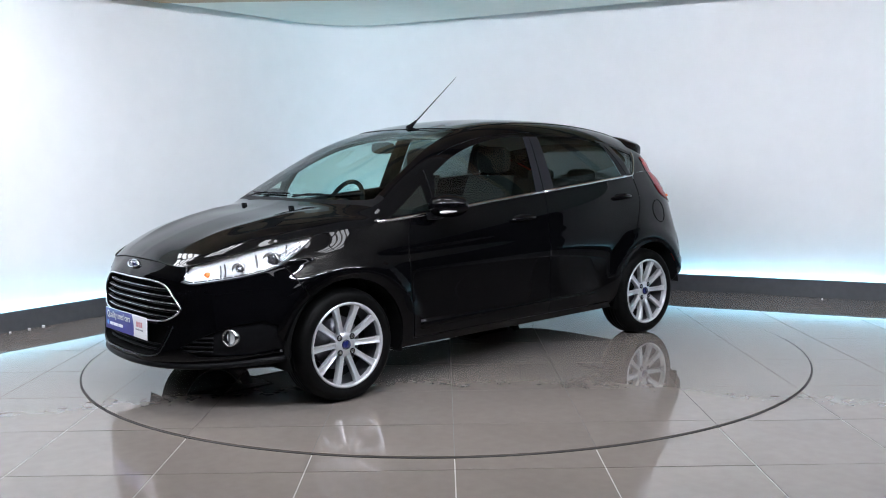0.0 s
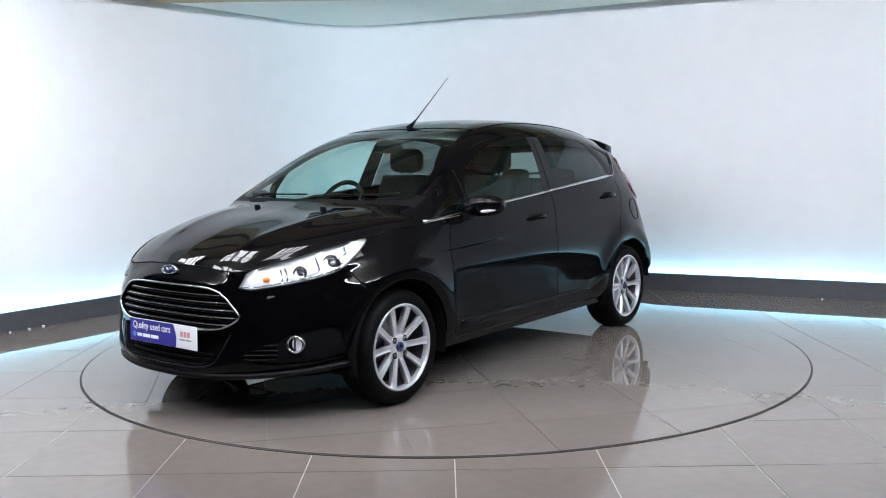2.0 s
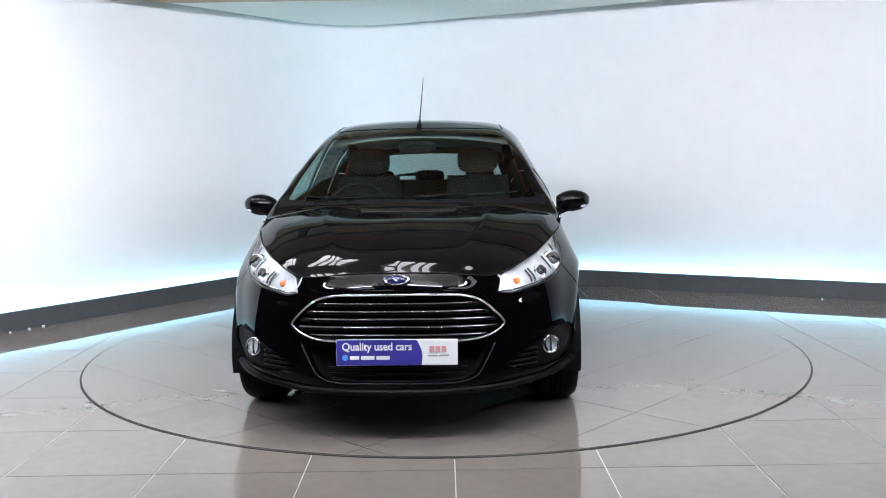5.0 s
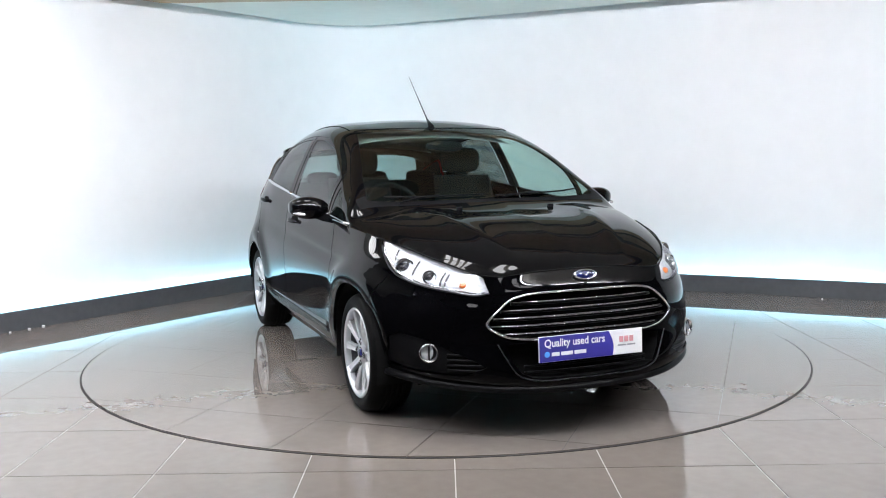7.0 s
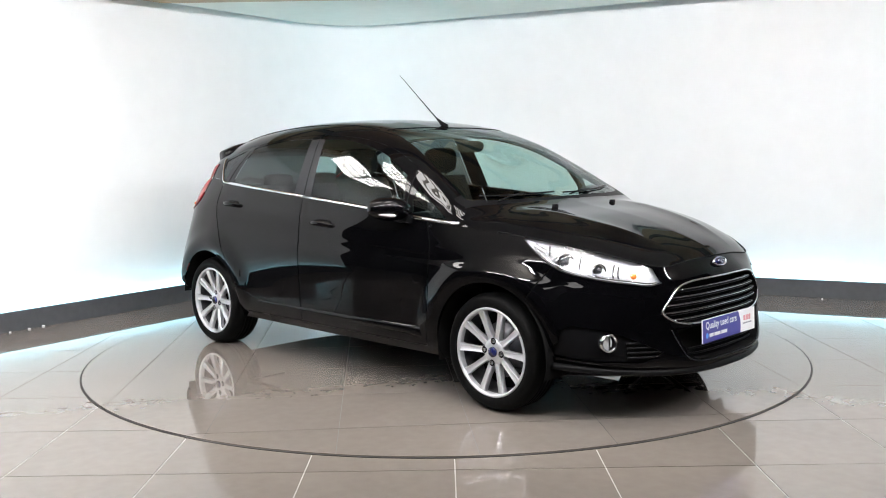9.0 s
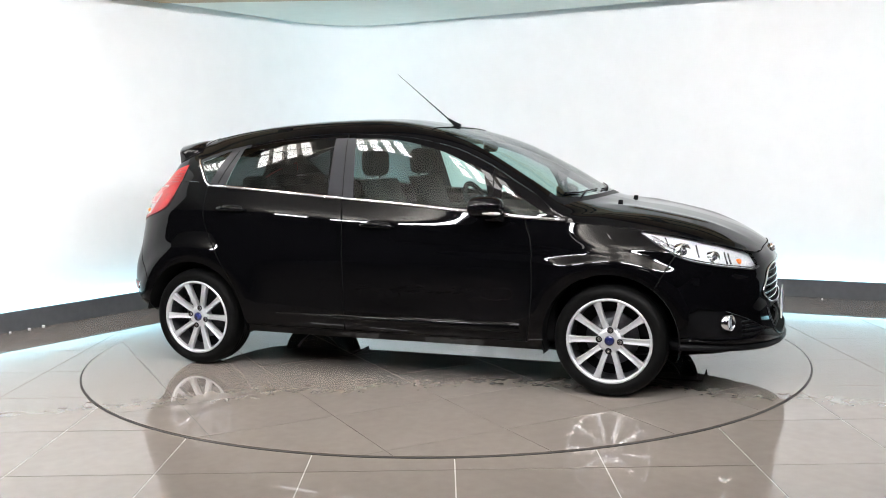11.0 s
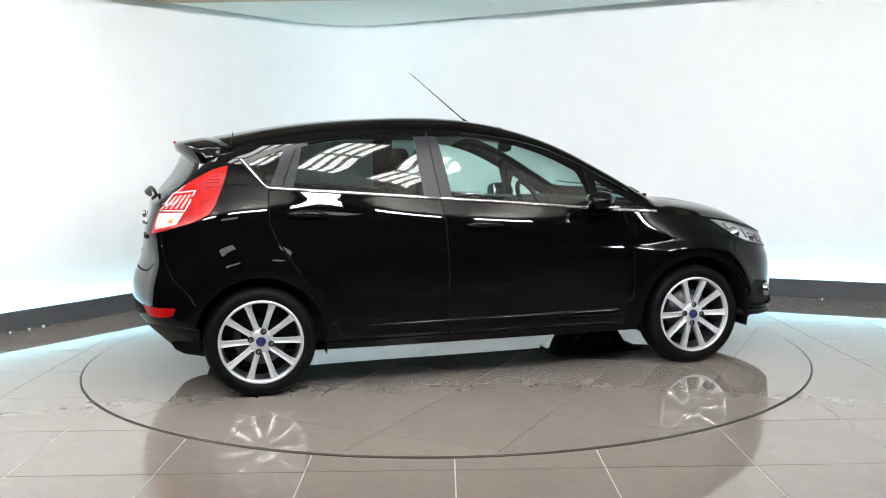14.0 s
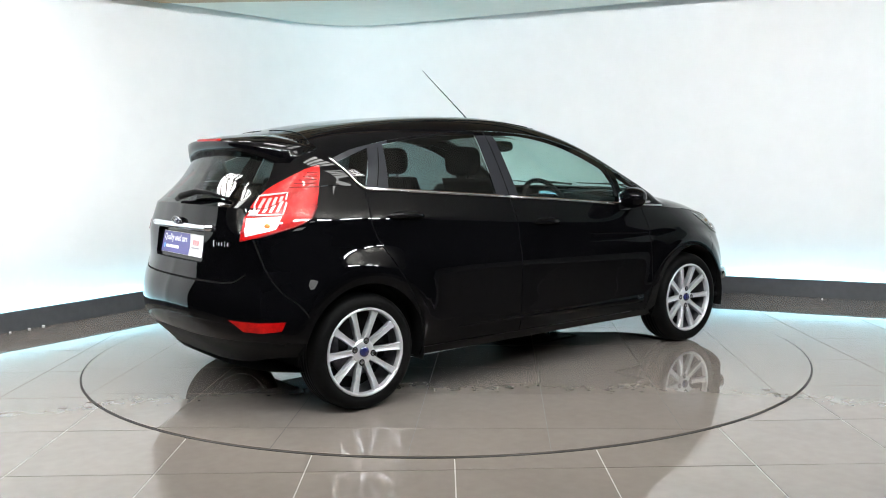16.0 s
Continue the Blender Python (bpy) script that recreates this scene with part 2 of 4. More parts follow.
CEIL_Z = 2.56
SCRAPS = [(-3.173, 0.681, 0.010), (-3.088, 0.803, 0.011), (-3.029, 0.91, 0.012), (3.124, 1.599, 0.009)]


def build_room():
    bm = bmesh.new()
    strip_wall(bm, wall_line(-0.30), wall_line(-0.09), -0.1, 4.8)
    tagged(finish("wall_back", bm, WALLPAINT, smooth=False), "smooth white painted studio walls meeting in a rounded corner", "wall", kind="structure")
    bm = bmesh.new()
    strip_wall(bm, wall_line(-0.022), wall_line(0.0), -0.03, 0.14)
    strip_wall(bm, wall_line(-0.088), wall_line(-0.022), -0.03, 0.06)
    tagged(finish("baseboard", bm, SKIRT), "dark grey skirting upstand hiding a light strip", "baseboard", kind="structure")
    bm = bmesh.new()
    strip_wall(bm, wall_line(-0.075), wall_line(-0.04), 0.064, 0.082)
    led = finish("led_strip", bm, LED)
    tagged(led, "glowing cyan-white light strip behind dark skirting", "light strip")
    # ceiling over the studio, with dark slots
    bm = bmesh.new()
    prism(bm, [(-8, -3.2), (9, -3.2), (9, 6), (-8, 6)], CEIL_Z, CEIL_Z + 0.12)
    tagged(finish("ceiling", bm, CEILPAINT), "pale matt studio ceiling", "ceiling", kind="structure")
    # rest of the hall: assumed, out of view, near-black so the paint reflects dark
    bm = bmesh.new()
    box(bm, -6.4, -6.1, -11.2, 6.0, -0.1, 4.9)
    tagged(finish("wall_left", bm, DARKWALL), "unseen near-black hall wall added to keep the car's reflections dark", "wall", kind="structure")
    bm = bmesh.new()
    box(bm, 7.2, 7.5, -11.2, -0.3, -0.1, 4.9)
    tagged(finish("wall_right", bm, DARKWALL), "unseen near-black hall wall added to keep the car's reflections dark", "wall", kind="structure")
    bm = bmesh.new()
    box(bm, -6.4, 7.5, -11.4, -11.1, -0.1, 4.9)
    tagged(finish("wall_front", bm, DARKWALL), "unseen near-black hall wall added to keep the car's reflections dark", "wall", kind="structure")
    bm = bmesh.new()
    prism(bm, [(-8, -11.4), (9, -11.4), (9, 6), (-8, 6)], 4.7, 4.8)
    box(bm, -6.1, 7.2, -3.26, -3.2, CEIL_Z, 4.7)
    tagged(finish("hall_ceiling", bm, DARKWALL), "unseen near-black hall ceiling added to keep the car's reflections dark", "ceiling", kind="structure")


def louvre_light(x, y, w=0.6):
    """A square fitting in line with the side wall: four tubes in a frame under a cross louvre."""
    bm = bmesh.new()
    box(bm, -w / 2, w / 2, -w / 2, w / 2, -0.02, -0.001, 0.004)
    fit = finish("ceiling_light", bm, CEILPAINT)
    tagged(fit, "square white four-tube louvre ceiling light", "light", "ceiling lights")
    fit.matrix_basis = pose(x, y, CEIL_Z, 0, 0, -27)
    for k in range(4):
        cx = (k - 1.5) * w / 4.3
        bm = bmesh.new()
        box(bm, cx - 0.042, cx + 0.042, -w / 2 + 0.03, w / 2 - 0.03, -0.042, -0.022, 0.006)
        part("tube", bm, TUBE, fit, "glowing white fluorescent tube", False)
    bm = bmesh.new()
    box(bm, -w / 2, w / 2, -0.012, 0.012, -0.06, -0.022)
    part("louvre", bm, CEILPAINT, fit, "white cross louvre", False)


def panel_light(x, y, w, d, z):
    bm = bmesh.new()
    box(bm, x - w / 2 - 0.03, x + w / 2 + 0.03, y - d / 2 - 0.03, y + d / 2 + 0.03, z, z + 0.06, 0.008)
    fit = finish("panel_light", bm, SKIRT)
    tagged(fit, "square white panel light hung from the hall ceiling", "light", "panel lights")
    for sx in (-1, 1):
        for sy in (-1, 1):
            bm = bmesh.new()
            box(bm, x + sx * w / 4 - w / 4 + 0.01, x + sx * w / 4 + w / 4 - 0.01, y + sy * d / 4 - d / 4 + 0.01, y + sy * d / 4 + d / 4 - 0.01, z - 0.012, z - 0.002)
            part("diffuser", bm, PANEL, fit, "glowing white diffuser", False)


build_floor()
table = build_turntable()
build_room()


def ceiling_beam(x0, x1, y0, y1):
    bm = bmesh.new()
    box(bm, x0, x1, y0, y1, CEIL_Z - 0.07, CEIL_Z - 0.010, 0.006)
    tagged(finish("ceiling_beam", bm, BEAM), "brown steel ceiling beam", "beam", "ceiling beams")


def added_flood(x):
    """An unseen flood light, added to brighten the back walls its glowing face looks at."""
    bm = bmesh.new()
    box(bm, x - 0.34, x + 0.34, -3.16, -3.02, 2.30, 2.48, 0.01)
    fit = finish("added_flood", bm, SKIRT)
    tagged(fit, "unseen black flood light added to brighten the back walls", "light", "flood lights")
    bm = bmesh.new()
    box(bm, x - 0.31, x + 0.31, -3.018, -3.008, 2.350, 2.430)
    part("diffuser", bm, FLOOD, fit, "glowing white diffuser", False)
    bm = bmesh.new()
    box(bm, x - 0.02, x + 0.02, -3.11, -3.07, 2.45, CEIL_Z)
    part("bracket", bm, SKIRT, fit, smooth=False)


# row of added floods, out of view; they also streak the car's belt line
for k in range(9):
    added_flood(-4.0 + k)
for y in (-0.45, 0.62, 1.4):
    ceiling_beam(-2.6, 3.4, y, y + 0.12)
for x in (-1.6, 0.2, 2.0):
    ceiling_beam(x, x + 0.14, 0.75, 1.39)
# brown panel added out of view so bonnet and windscreen reflect a warm tone
bm = bmesh.new()
box(bm, -2.75, 3.5, -0.5, 2.05, CEIL_Z - 0.012, CEIL_Z - 0.002, 0.003)
tagged(finish("reflection_panel", bm, REFLECTBROWN), "unseen brown ceiling panel added to warm the bonnet's reflections", "ceiling", kind="structure")
for k in range(-2, 3):
    x, y = -1.1 + 0.847 * k, -1.1 - 0.431 * k
    louvre_light(x, y)
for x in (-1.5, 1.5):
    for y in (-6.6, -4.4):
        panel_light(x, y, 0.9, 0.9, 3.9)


def paper_scrap(x, y, r):
    bm = bmesh.new()
    ellipsoid(bm, (0, 0, 0), (r, r * 0.6, r * 0.45), 8, 5, 0.8)
    for v in bm.verts:
        v.co += Vector((random.uniform(-1, 1), random.uniform(-1, 1), random.uniform(-1, 1))) * r * 0.15
    sc = finish("paper_scrap", bm, WALLPAINT)
    tagged(sc, "tiny white paper scrap lying by the skirting", "scrap", "scraps by the skirting")
    sc.location = (x, y, -0.006 + r * 0.45)


for x, y, r in SCRAPS:
    paper_scrap(x, y, r)


# ---------------------------------------------------------------- car: surface of the shell, one half (left, y > 0)
def spline(points, sub, ends=None):
    """Centripetal Catmull-Rom through control points (arrays of any shape)."""
    P = [np.array(p, float) for p in points]
    P = [2 * P[0] - P[1]] + P + [2 * P[-1] - P[-2]]
    out = []
    for i in range(1, len(P) - 2):
        p0, p1, p2, p3 = P[i - 1:i + 3]
        for k in range(sub):
            out.append((p0, p1, p2, p3, k / sub))
    res = []
    for p0, p1, p2, p3, t in out:
        d = lambda a, b: np.maximum(np.linalg.norm(b - a, axis=-1, keepdims=True), 1e-4) ** 0.5
        a, b, c = d(p0, p1), d(p1, p2), d(p2, p3)
        m1 = b * ((p1 - p0) / a - (p2 - p0) / (a + b) + (p2 - p1) / b)
        m2 = b * ((p2 - p1) / b - (p3 - p1) / (b + c) + (p3 - p2) / c)
        res.append((2 * t ** 3 - 3 * t ** 2 + 1) * p1 + (t ** 3 - 2 * t ** 2 + t) * m1 + (-2 * t ** 3 + 3 * t ** 2) * p2 + (t ** 3 - t ** 2) * m2)
    res.append(P[-2])
    return np.array(res)


PINKLENS = mat("pale_pink_lens", (0.70, 0.22, 0.22), 0.25, 0.1, coat=1.0, coat_rough=0.02, var=0.15, scale=45)
# rails of the lower shell from the bottom up, each from the rear centre round the side to the front centre
RAIL0 = [(-1.75, 0, .245), (-1.745, .3, .25), (-1.71, .53, .265), (-1.655, .67, .295), (-1.55, .775, .30), (-1.244, .80, .23), (-.9, .805, .225), (-.25, .80, .22),
         (.4, .80, .22), (.85, .805, .22), (1.244, .82, .22), (1.55, .78, .25), (1.76, .665, .25), (1.93, .47, .232), (2.03, .25, .218), (2.045, 0, .215)]
RAIL1 = [(-1.90, 0, .41), (-1.885, .3, .41), (-1.82, .58, .41), (-1.745, .725, .41), (-1.59, .825, .38), (-1.244, .855, .35), (-.9, .838, .31), (-.25, .838, .29),
         (.4, .838, .285), (.85, .838, .285), (1.244, .855, .34), (1.56, .80, .335), (1.79, .695, .295), (1.965, .49, .275), (2.05, .25, .265), (2.065, 0, .263)]
RAIL2 = [(-1.915, 0, .57), (-1.895, .3, .57), (-1.82, .58, .57), (-1.745, .73, .57), (-1.58, .825, .55), (-1.244, .86, .55), (-.9, .851, .50), (-.25, .852, .48),
         (.4, .851, .475), (.85, .849, .47), (1.244, .86, .53), (1.55, .805, .50), (1.79, .69, .45), (1.955, .49, .43), (2.02, .25, .42), (2.03, 0, .42)]
RAIL3 = [(-1.866, 0, .70), (-1.852, .28, .70), (-1.785, .56, .705), (-1.72, .70, .71), (-1.55, .80, .72), (-1.244, .845, .73), (-.9, .85, .71), (-.25, .858, .69),
         (.4, .856, .68), (.85, .853, .67), (1.244, .85, .67), (1.55, .785, .63), (1.78, .672, .59), (1.945, .485, .57), (2.015, .24, .565), (2.028, 0, .565)]
RAIL4 = [(-1.840, 0, .87), (-1.828, .26, .87), (-1.788, .53, .87), (-1.706, .66, .88), (-1.515, .75, .93), (-1.244, .795, .95), (-.9, .818, .93), (-.25, .83, .88),
         (.4, .830, .83), (.85, .826, .80), (1.244, .812, .785), (1.55, .742, .742), (1.77, .637, .70), (1.935, .445, .652), (2.0, .22, .665), (2.012, 0, .668)]
RAIL5 = [(-1.802, 0, 1.013), (-1.79, .25, 1.012), (-1.745, .52, 1.005), (-1.655, .63, 1.0), (-1.45, .69, 1.09), (-1.22, .735, 1.095), (-.95, .775, 1.06), (-.25, .787, 1.0),
         (.4, .794, .943), (.85, .80, .903), (1.244, .762, .866), (1.55, .672, .818), (1.75, .573, .768), (1.92, .42, .715), (1.955, .2, .73), (1.968, 0, .735)]
# cross rows of the upper shell from the rear to the front, each from the belt line to the middle
TOP = [
    [(-1.655, .63, 1.0), (-1.745, .52, 1.005), (-1.775, .38, 1.01), (-1.79, .25, 1.012), (-1.80, .12, 1.013), (-1.802, 0, 1.013)],
    [(-1.53, .66, 1.05), (-1.58, .59, 1.10), (-1.627, .47, 1.125), (-1.655, .30, 1.145), (-1.672, .15, 1.155), (-1.68, 0, 1.157)],
    [(-1.40, .695, 1.10), (-1.445, .635, 1.185), (-1.475, .545, 1.25), (-1.525, .40, 1.295), (-1.56, .2, 1.315), (-1.57, 0, 1.32)],
    [(-1.22, .735, 1.095), (-1.24, .682, 1.19), (-1.26, .578, 1.288), (-1.28, .452, 1.355), (-1.29, .235, 1.383), (-1.295, 0, 1.39)],
    [(-.95, .775, 1.06), (-.95, .708, 1.185), (-.95, .600, 1.325), (-.95, .478, 1.402), (-.95, .245, 1.432), (-.95, 0, 1.44)],
    [(-.5, .786, 1.02), (-.5, .718, 1.17), (-.5, .604, 1.358), (-.5, .49, 1.43), (-.5, .25, 1.459), (-.5, 0, 1.466)],
    [(-.1, .788, .987), (-.1, .72, 1.15), (-.1, .608, 1.354), (-.1, .50, 1.422), (-.1, .255, 1.451), (-.1, 0, 1.458)],
    [(.2, .791, .961), (.2, .728, 1.12), (.19, .622, 1.303), (.18, .525, 1.375), (.17, .265, 1.401), (.16, 0, 1.406)],
    [(.5, .795, .934), (.5, .745, 1.065), (.48, .668, 1.19), (.47, .585, 1.272), (.445, .3, 1.319), (.43, 0, 1.324)],
    [(.8, .80, .907), (.8, .768, .985), (.79, .725, 1.045), (.78, .668, 1.100), (.745, .36, 1.173), (.73, 0, 1.182)],
    [(1.0, .795, .89), (1.0, .783, .915), (.99, .765, .938), (.985, .715, .975), (1.02, .38, 1.011), (1.04, 0, 1.015)],
    [(1.16, .775, .875), (1.175, .705, .915), (1.19, .605, .936), (1.2, .45, .955), (1.21, .22, .96), (1.215, 0, .964)],
    [(1.40, .715, .844), (1.42, .64, .876), (1.44, .55, .896), (1.455, .42, .911), (1.47, .2, .917), (1.475, 0, .921)],
    [(1.62, .64, .801), (1.64, .57, .825), (1.66, .495, .840), (1.68, .37, .853), (1.695, .18, .858), (1.7, 0, .861)],
    [(1.80, .54, .753), (1.82, .48, .766), (1.84, .40, .774), (1.855, .3, .783), (1.87, .15, .79), (1.875, 0, .793)],
    [(1.92, .42, .715), (1.935, .35, .72), (1.945, .28, .725), (1.955, .2, .73), (1.965, .1, .733), (1.968, 0, .735)],
]


def make_grid(control, su, sv, flare=False):
    """control[rail][column]: a fine grid of points and unit normals."""
    a = spline(control, sv)
    g = np.swapaxes(spline(np.swapaxes(a, 0, 1), su), 0, 1)
    g[..., 1] = np.maximum(g[..., 1], 0.0)
    if flare:
        for cx in (1.244, -1.244):
            r = np.hypot(g[..., 0] - cx, g[..., 2] - .291)
            g[..., 1] += .020 * np.exp(-((r - .400) / .065) ** 2) * np.clip((g[..., 1] - .6) / .1, 0, 1) * np.clip((g[..., 2] - .30) / .1, 0, 1)
    else:
        # two creases of the bonnet, running together towards the badge
        x, y = g[..., 0], g[..., 1]
        line = np.interp(x, [1.1, 1.5, 1.9], [.43, .375, .27])
        g[..., 2] += .010 * np.exp(-np.abs(y - line) / .045) * np.clip((x - 1.14) / .15, 0, 1) * np.clip((1.92 - x) / .25, 0, 1)
    du, dv = np.gradient(g, axis=1), np.gradient(g, axis=0)
    n = np.cross(du, dv)
    n /= np.maximum(np.linalg.norm(n, axis=-1, keepdims=True), 1e-9)
    return g, n


from mathutils.bvhtree import BVHTree
from mathutils.interpolate import poly_3d_calc


class Shell:
    def __init__(self, control, su, sv, flare=False):
        g, n = make_grid(control, su, sv, flare)
        self.shape = g.shape[:2]
        if n[self.shape[0] // 2, self.shape[1] // 2] @ np.array((0, 1, 1.0)) < 0:
            n = -n
        n[np.abs(g[..., 1]) < 1e-6, 1] = 0
        n /= np.maximum(np.linalg.norm(n, axis=-1, keepdims=True), 1e-9)
        self.v, self.n = [Vector(p) for p in g.reshape(-1, 3)], [Vector(p) for p in n.reshape(-1, 3)]
        r, c = self.shape
        self.q = [(i * c + j, i * c + j + 1, (i + 1) * c + j + 1, (i + 1) * c + j) for i in range(r - 1) for j in range(c - 1)]
        self.t = [t for q in self.q for t in ((q[0], q[1], q[2]), (q[0], q[2], q[3]))]
        self.bvh = BVHTree.FromPolygons(self.v, self.t)

    def normal(self, co):
        loc, nn, i, d = self.bvh.find_nearest(co)
        t = self.t[i]
        try:
            w = poly_3d_calc([self.v[k] for k in t], loc)
        except Exception:
            w = (1, 0, 0)
        return sum((self.n[k] * x for k, x in zip(t, w)), Vector()).normalized()

    def bm(self):
        b = bmesh.new()
        vs = [b.verts.new(p) for p in self.v]
        for q in self.q:
            try:
                f = b.faces.new([vs[k] for k in q])
            except ValueError:
                continue
        bmesh.ops.remove_doubles(b, verts=b.verts, dist=1e-5)
        return b


AX = {"y": (0, 2), "x": (1, 2), "z": (0, 1)}


def imprint(bm, poly, proj, cond, closed=True):
    i, j = AX[proj]
    n = len(poly)
    for k in range(n if closed else n - 1):
        a, b = poly[k], poly[(k + 1) % n]
        lo, hi = (min(a[0], b[0]) - 1e-4, min(a[1], b[1]) - 1e-4), (max(a[0], b[0]) + 1e-4, max(a[1], b[1]) + 1e-4)
        geom = set()
        for f in bm.faces:
            vs = f.verts
            if max(v.co[i] for v in vs) < lo[0] or min(v.co[i] for v in vs) > hi[0] or max(v.co[j] for v in vs) < lo[1] or min(v.co[j] for v in vs) > hi[1]:
                continue
            if not cond(vs[0].co):
                continue
            geom.add(f)
            geom.update(f.edges)
            geom.update(vs)
        if not geom:
            continue
        no, co = [0, 0, 0], [0, 0, 0]
        no[i], no[j], co[i], co[j] = -(b[1] - a[1]), b[0] - a[0], a[0], a[1]
        bmesh.ops.bisect_plane(bm, geom=list(geom), dist=1e-5, plane_co=co, plane_no=no)


def inside(poly, x, y):
    r, n = False, len(poly)
    for k in range(n):
        (x1, y1), (x2, y2) = poly[k], poly[(k + 1) % n]
        if (y1 > y) != (y2 > y) and x < (x2 - x1) * (y - y1) / (y2 - y1) + x1:
            r = not r
    return r


def curve2(points, sub=6, closed=False):
    P = [(*p, 0.0) for p in points]
    if closed:
        s = spline([P[-1]] + P + [P[0], P[1]], sub)[sub:-sub]
        s = s[:-1]
    else:
        s = spline(P, sub)
    return [(float(p[0]), float(p[1])) for p in s]


def ribbon(line, w):
    """A closed outline of width w round an open line."""
    L, R = [], []
    for k, p in enumerate(line):
        a, b = line[max(k - 1, 0)], line[min(k + 1, len(line) - 1)]
        d = Vector((b[0] - a[0], b[1] - a[1])).normalized()
        L.append((p[0] - d.y * w / 2, p[1] + d.x * w / 2))
        R.append((p[0] + d.y * w / 2, p[1] - d.x * w / 2))
    return L + R[::-1]


# a crease along the doors: an undercut below a proud edge
DEPTH = [0, 0, 0, 0, 0, 0, .15, .7, 1, 1, .35, 0, 0, 0, 0, 0]


def between(t, out):
    return [tuple(np.array(a) + t * (np.array(b) - np.array(a)) + np.array((0, out * d, 0))) for a, b, d in zip(RAIL3, RAIL4, DEPTH)]


lower = Shell([RAIL0, RAIL1, RAIL2, RAIL3, between(.42, -.004), between(.66, .0015), RAIL4, RAIL5], 12, 7, True)
upper = Shell([list(c) for c in zip(*TOP)], 10, 8)

anyc = lambda co: True
side = lambda co: co.y > 0.3
front = lambda co: co.x > 1.5
back = lambda co: co.x < -1.3

circle = lambda cx, cz, r, n=48: [(cx + r * math.cos(2 * math.pi * k / n), cz + r * math.sin(2 * math.pi * k / n)) for k in range(n)]
ARCH_F, ARCH_R = circle(1.244, .291, .343), circle(-1.244, .291, .340)
HEADLAMP = curve2([(1.385, .836), (1.47, .778), (1.595, .708), (1.717, .676), (1.853, .650), (1.918, .638), (1.94, .648)], 4) + [(1.905, .71), (1.60, .90), (1.40, .90)]
TAIL = [(-1.372, 1.200), (-1.385, 1.15), (-1.408, 1.085), (-1.44, 1.01), (-1.475, .955), (-1.52, .93), (-1.565, .913), (-1.636, .893), (-1.70, .874), (-1.768, .853),
        (-1.757, .90), (-1.735, .962), (-1.70, 1.01), (-1.665, 1.045), (-1.62, 1.082), (-1.564, 1.119), (-1.50, 1.155), (-1.446, 1.181)]
TAILCLEAR = [(-1.752, .874), (-1.64, .905), (-1.602, .964), (-1.728, .958), (-1.745, .91)]
TAILPINK = [[(-1.700 + .026 * k, .980 + .001 * k), (-1.688 + .026 * k, .980 + .001 * k), (-1.630 + .023 * k, 1.046 + .003 * k), (-1.642 + .023 * k, 1.046 + .003 * k)] for k in range(4)]
TAILFRAME = [(-1.722, .970), (-1.650, 1.058), (-1.540, 1.072), (-1.596, .972)]
GRILLE_H = [(0, .646), (.15, .646), (.27, .641), (.35, .622), (.41, .578), (.458, .528), (.462, .512), (.42, .478), (.36, .456), (.26, .446), (.12, .442), (0, .441)]
GRILLE = [(-y, z) for y, z in GRILLE_H[::-1]][1:-1] + GRILLE_H
INTAKE_H = [(0, .432), (.30, .432), (.385, .425), (.365, .36), (.33, .305), (.28, .285), (0, .277)]
INTAKE = [(-y, z) for y, z in INTAKE_H[::-1]][1:-1] + INTAKE_H
FOG = [(.47, .335), (.56, .385), (.68, .445), (.765, .465), (.80, .44), (.80, .32), (.74, .30), (.55, .295)]
REFLECTOR = [(-1.835, .487), (-1.75, .484), (-1.66, .487), (-1.679, .445), (-1.745, .435), (-1.80, .438)]
# side glazing
DLO = curve2([(1.0, .902), (.90, .985), (.862, 1.015), (.72, 1.099), (.585, 1.178), (.40, 1.262), (.25, 1.306), (.09, 1.338), (-.253, 1.366), (-.537, 1.362), (-.855, 1.331), (-1.048, 1.301), (-1.177, 1.273), (-1.30, 1.228)], 5) + \
    [(-1.27, 1.19), (-1.20, 1.105), (-1.175, 1.083)] + [(-.26, 1.008), (.55, .937)]
GLASS_F = curve2([(-.243, 1.340), (-.10, 1.339), (.06, 1.318), (.25, 1.272), (.40, 1.213), (.548, 1.135)], 4) + [(.592, 1.02), (.585, .945), (-.195, 1.010)]
GLASS_T = [(.66, 1.078), (.93, .918), (.66, .942)]
GLASS_R = curve2([(-.985, 1.298), (-.75, 1.332), (-.55, 1.345), (-.375, 1.348)], 4) + [(-.355, 1.025), (-1.045, 1.082)]
GLASS_Q = [(-1.272, 1.218), (-1.08, 1.282), (-1.165, 1.095), (-1.19, 1.105)]
WIND = curve2([(1.065, 0), (1.055, .2), (1.03, .42), (.965, .63), (.94, .668)], 4) + curve2([(.77, .635), (.46, .555), (.215, .497)], 4) + curve2([(.19, .45), (.175, .25), (.17, 0)], 4)
WIND = WIND + [(.17, -.1), (1.065, -.1)]
REARGLASS = [(-.1, 1.03), (.48, 1.035), (.56, 1.06), (.50, 1.24), (.44, 1.275), (-.1, 1.285)]
# shut lines
SEAM_B = [(-.262, 1.02), (-.262, .99), (-.245, .862), (-.237, .60), (-.240, .42), (-.243, .27)]
SEAM_R = curve2([(-1.175, 1.08), (-1.178, 1.0), (-1.176, .90), (-1.138, .808), (-1.064, .69), (-.955, .50), (-.915, .40), (-.90, .27)], 4)
SEAM_F = curve2([(.805, .93), (.806, .88), (.835, .80), (.848, .62), (.843, .44), (.815, .27)], 4)
SEAM_SILL = [(-.90, .268), (-.25, .266), (.82, .266)]
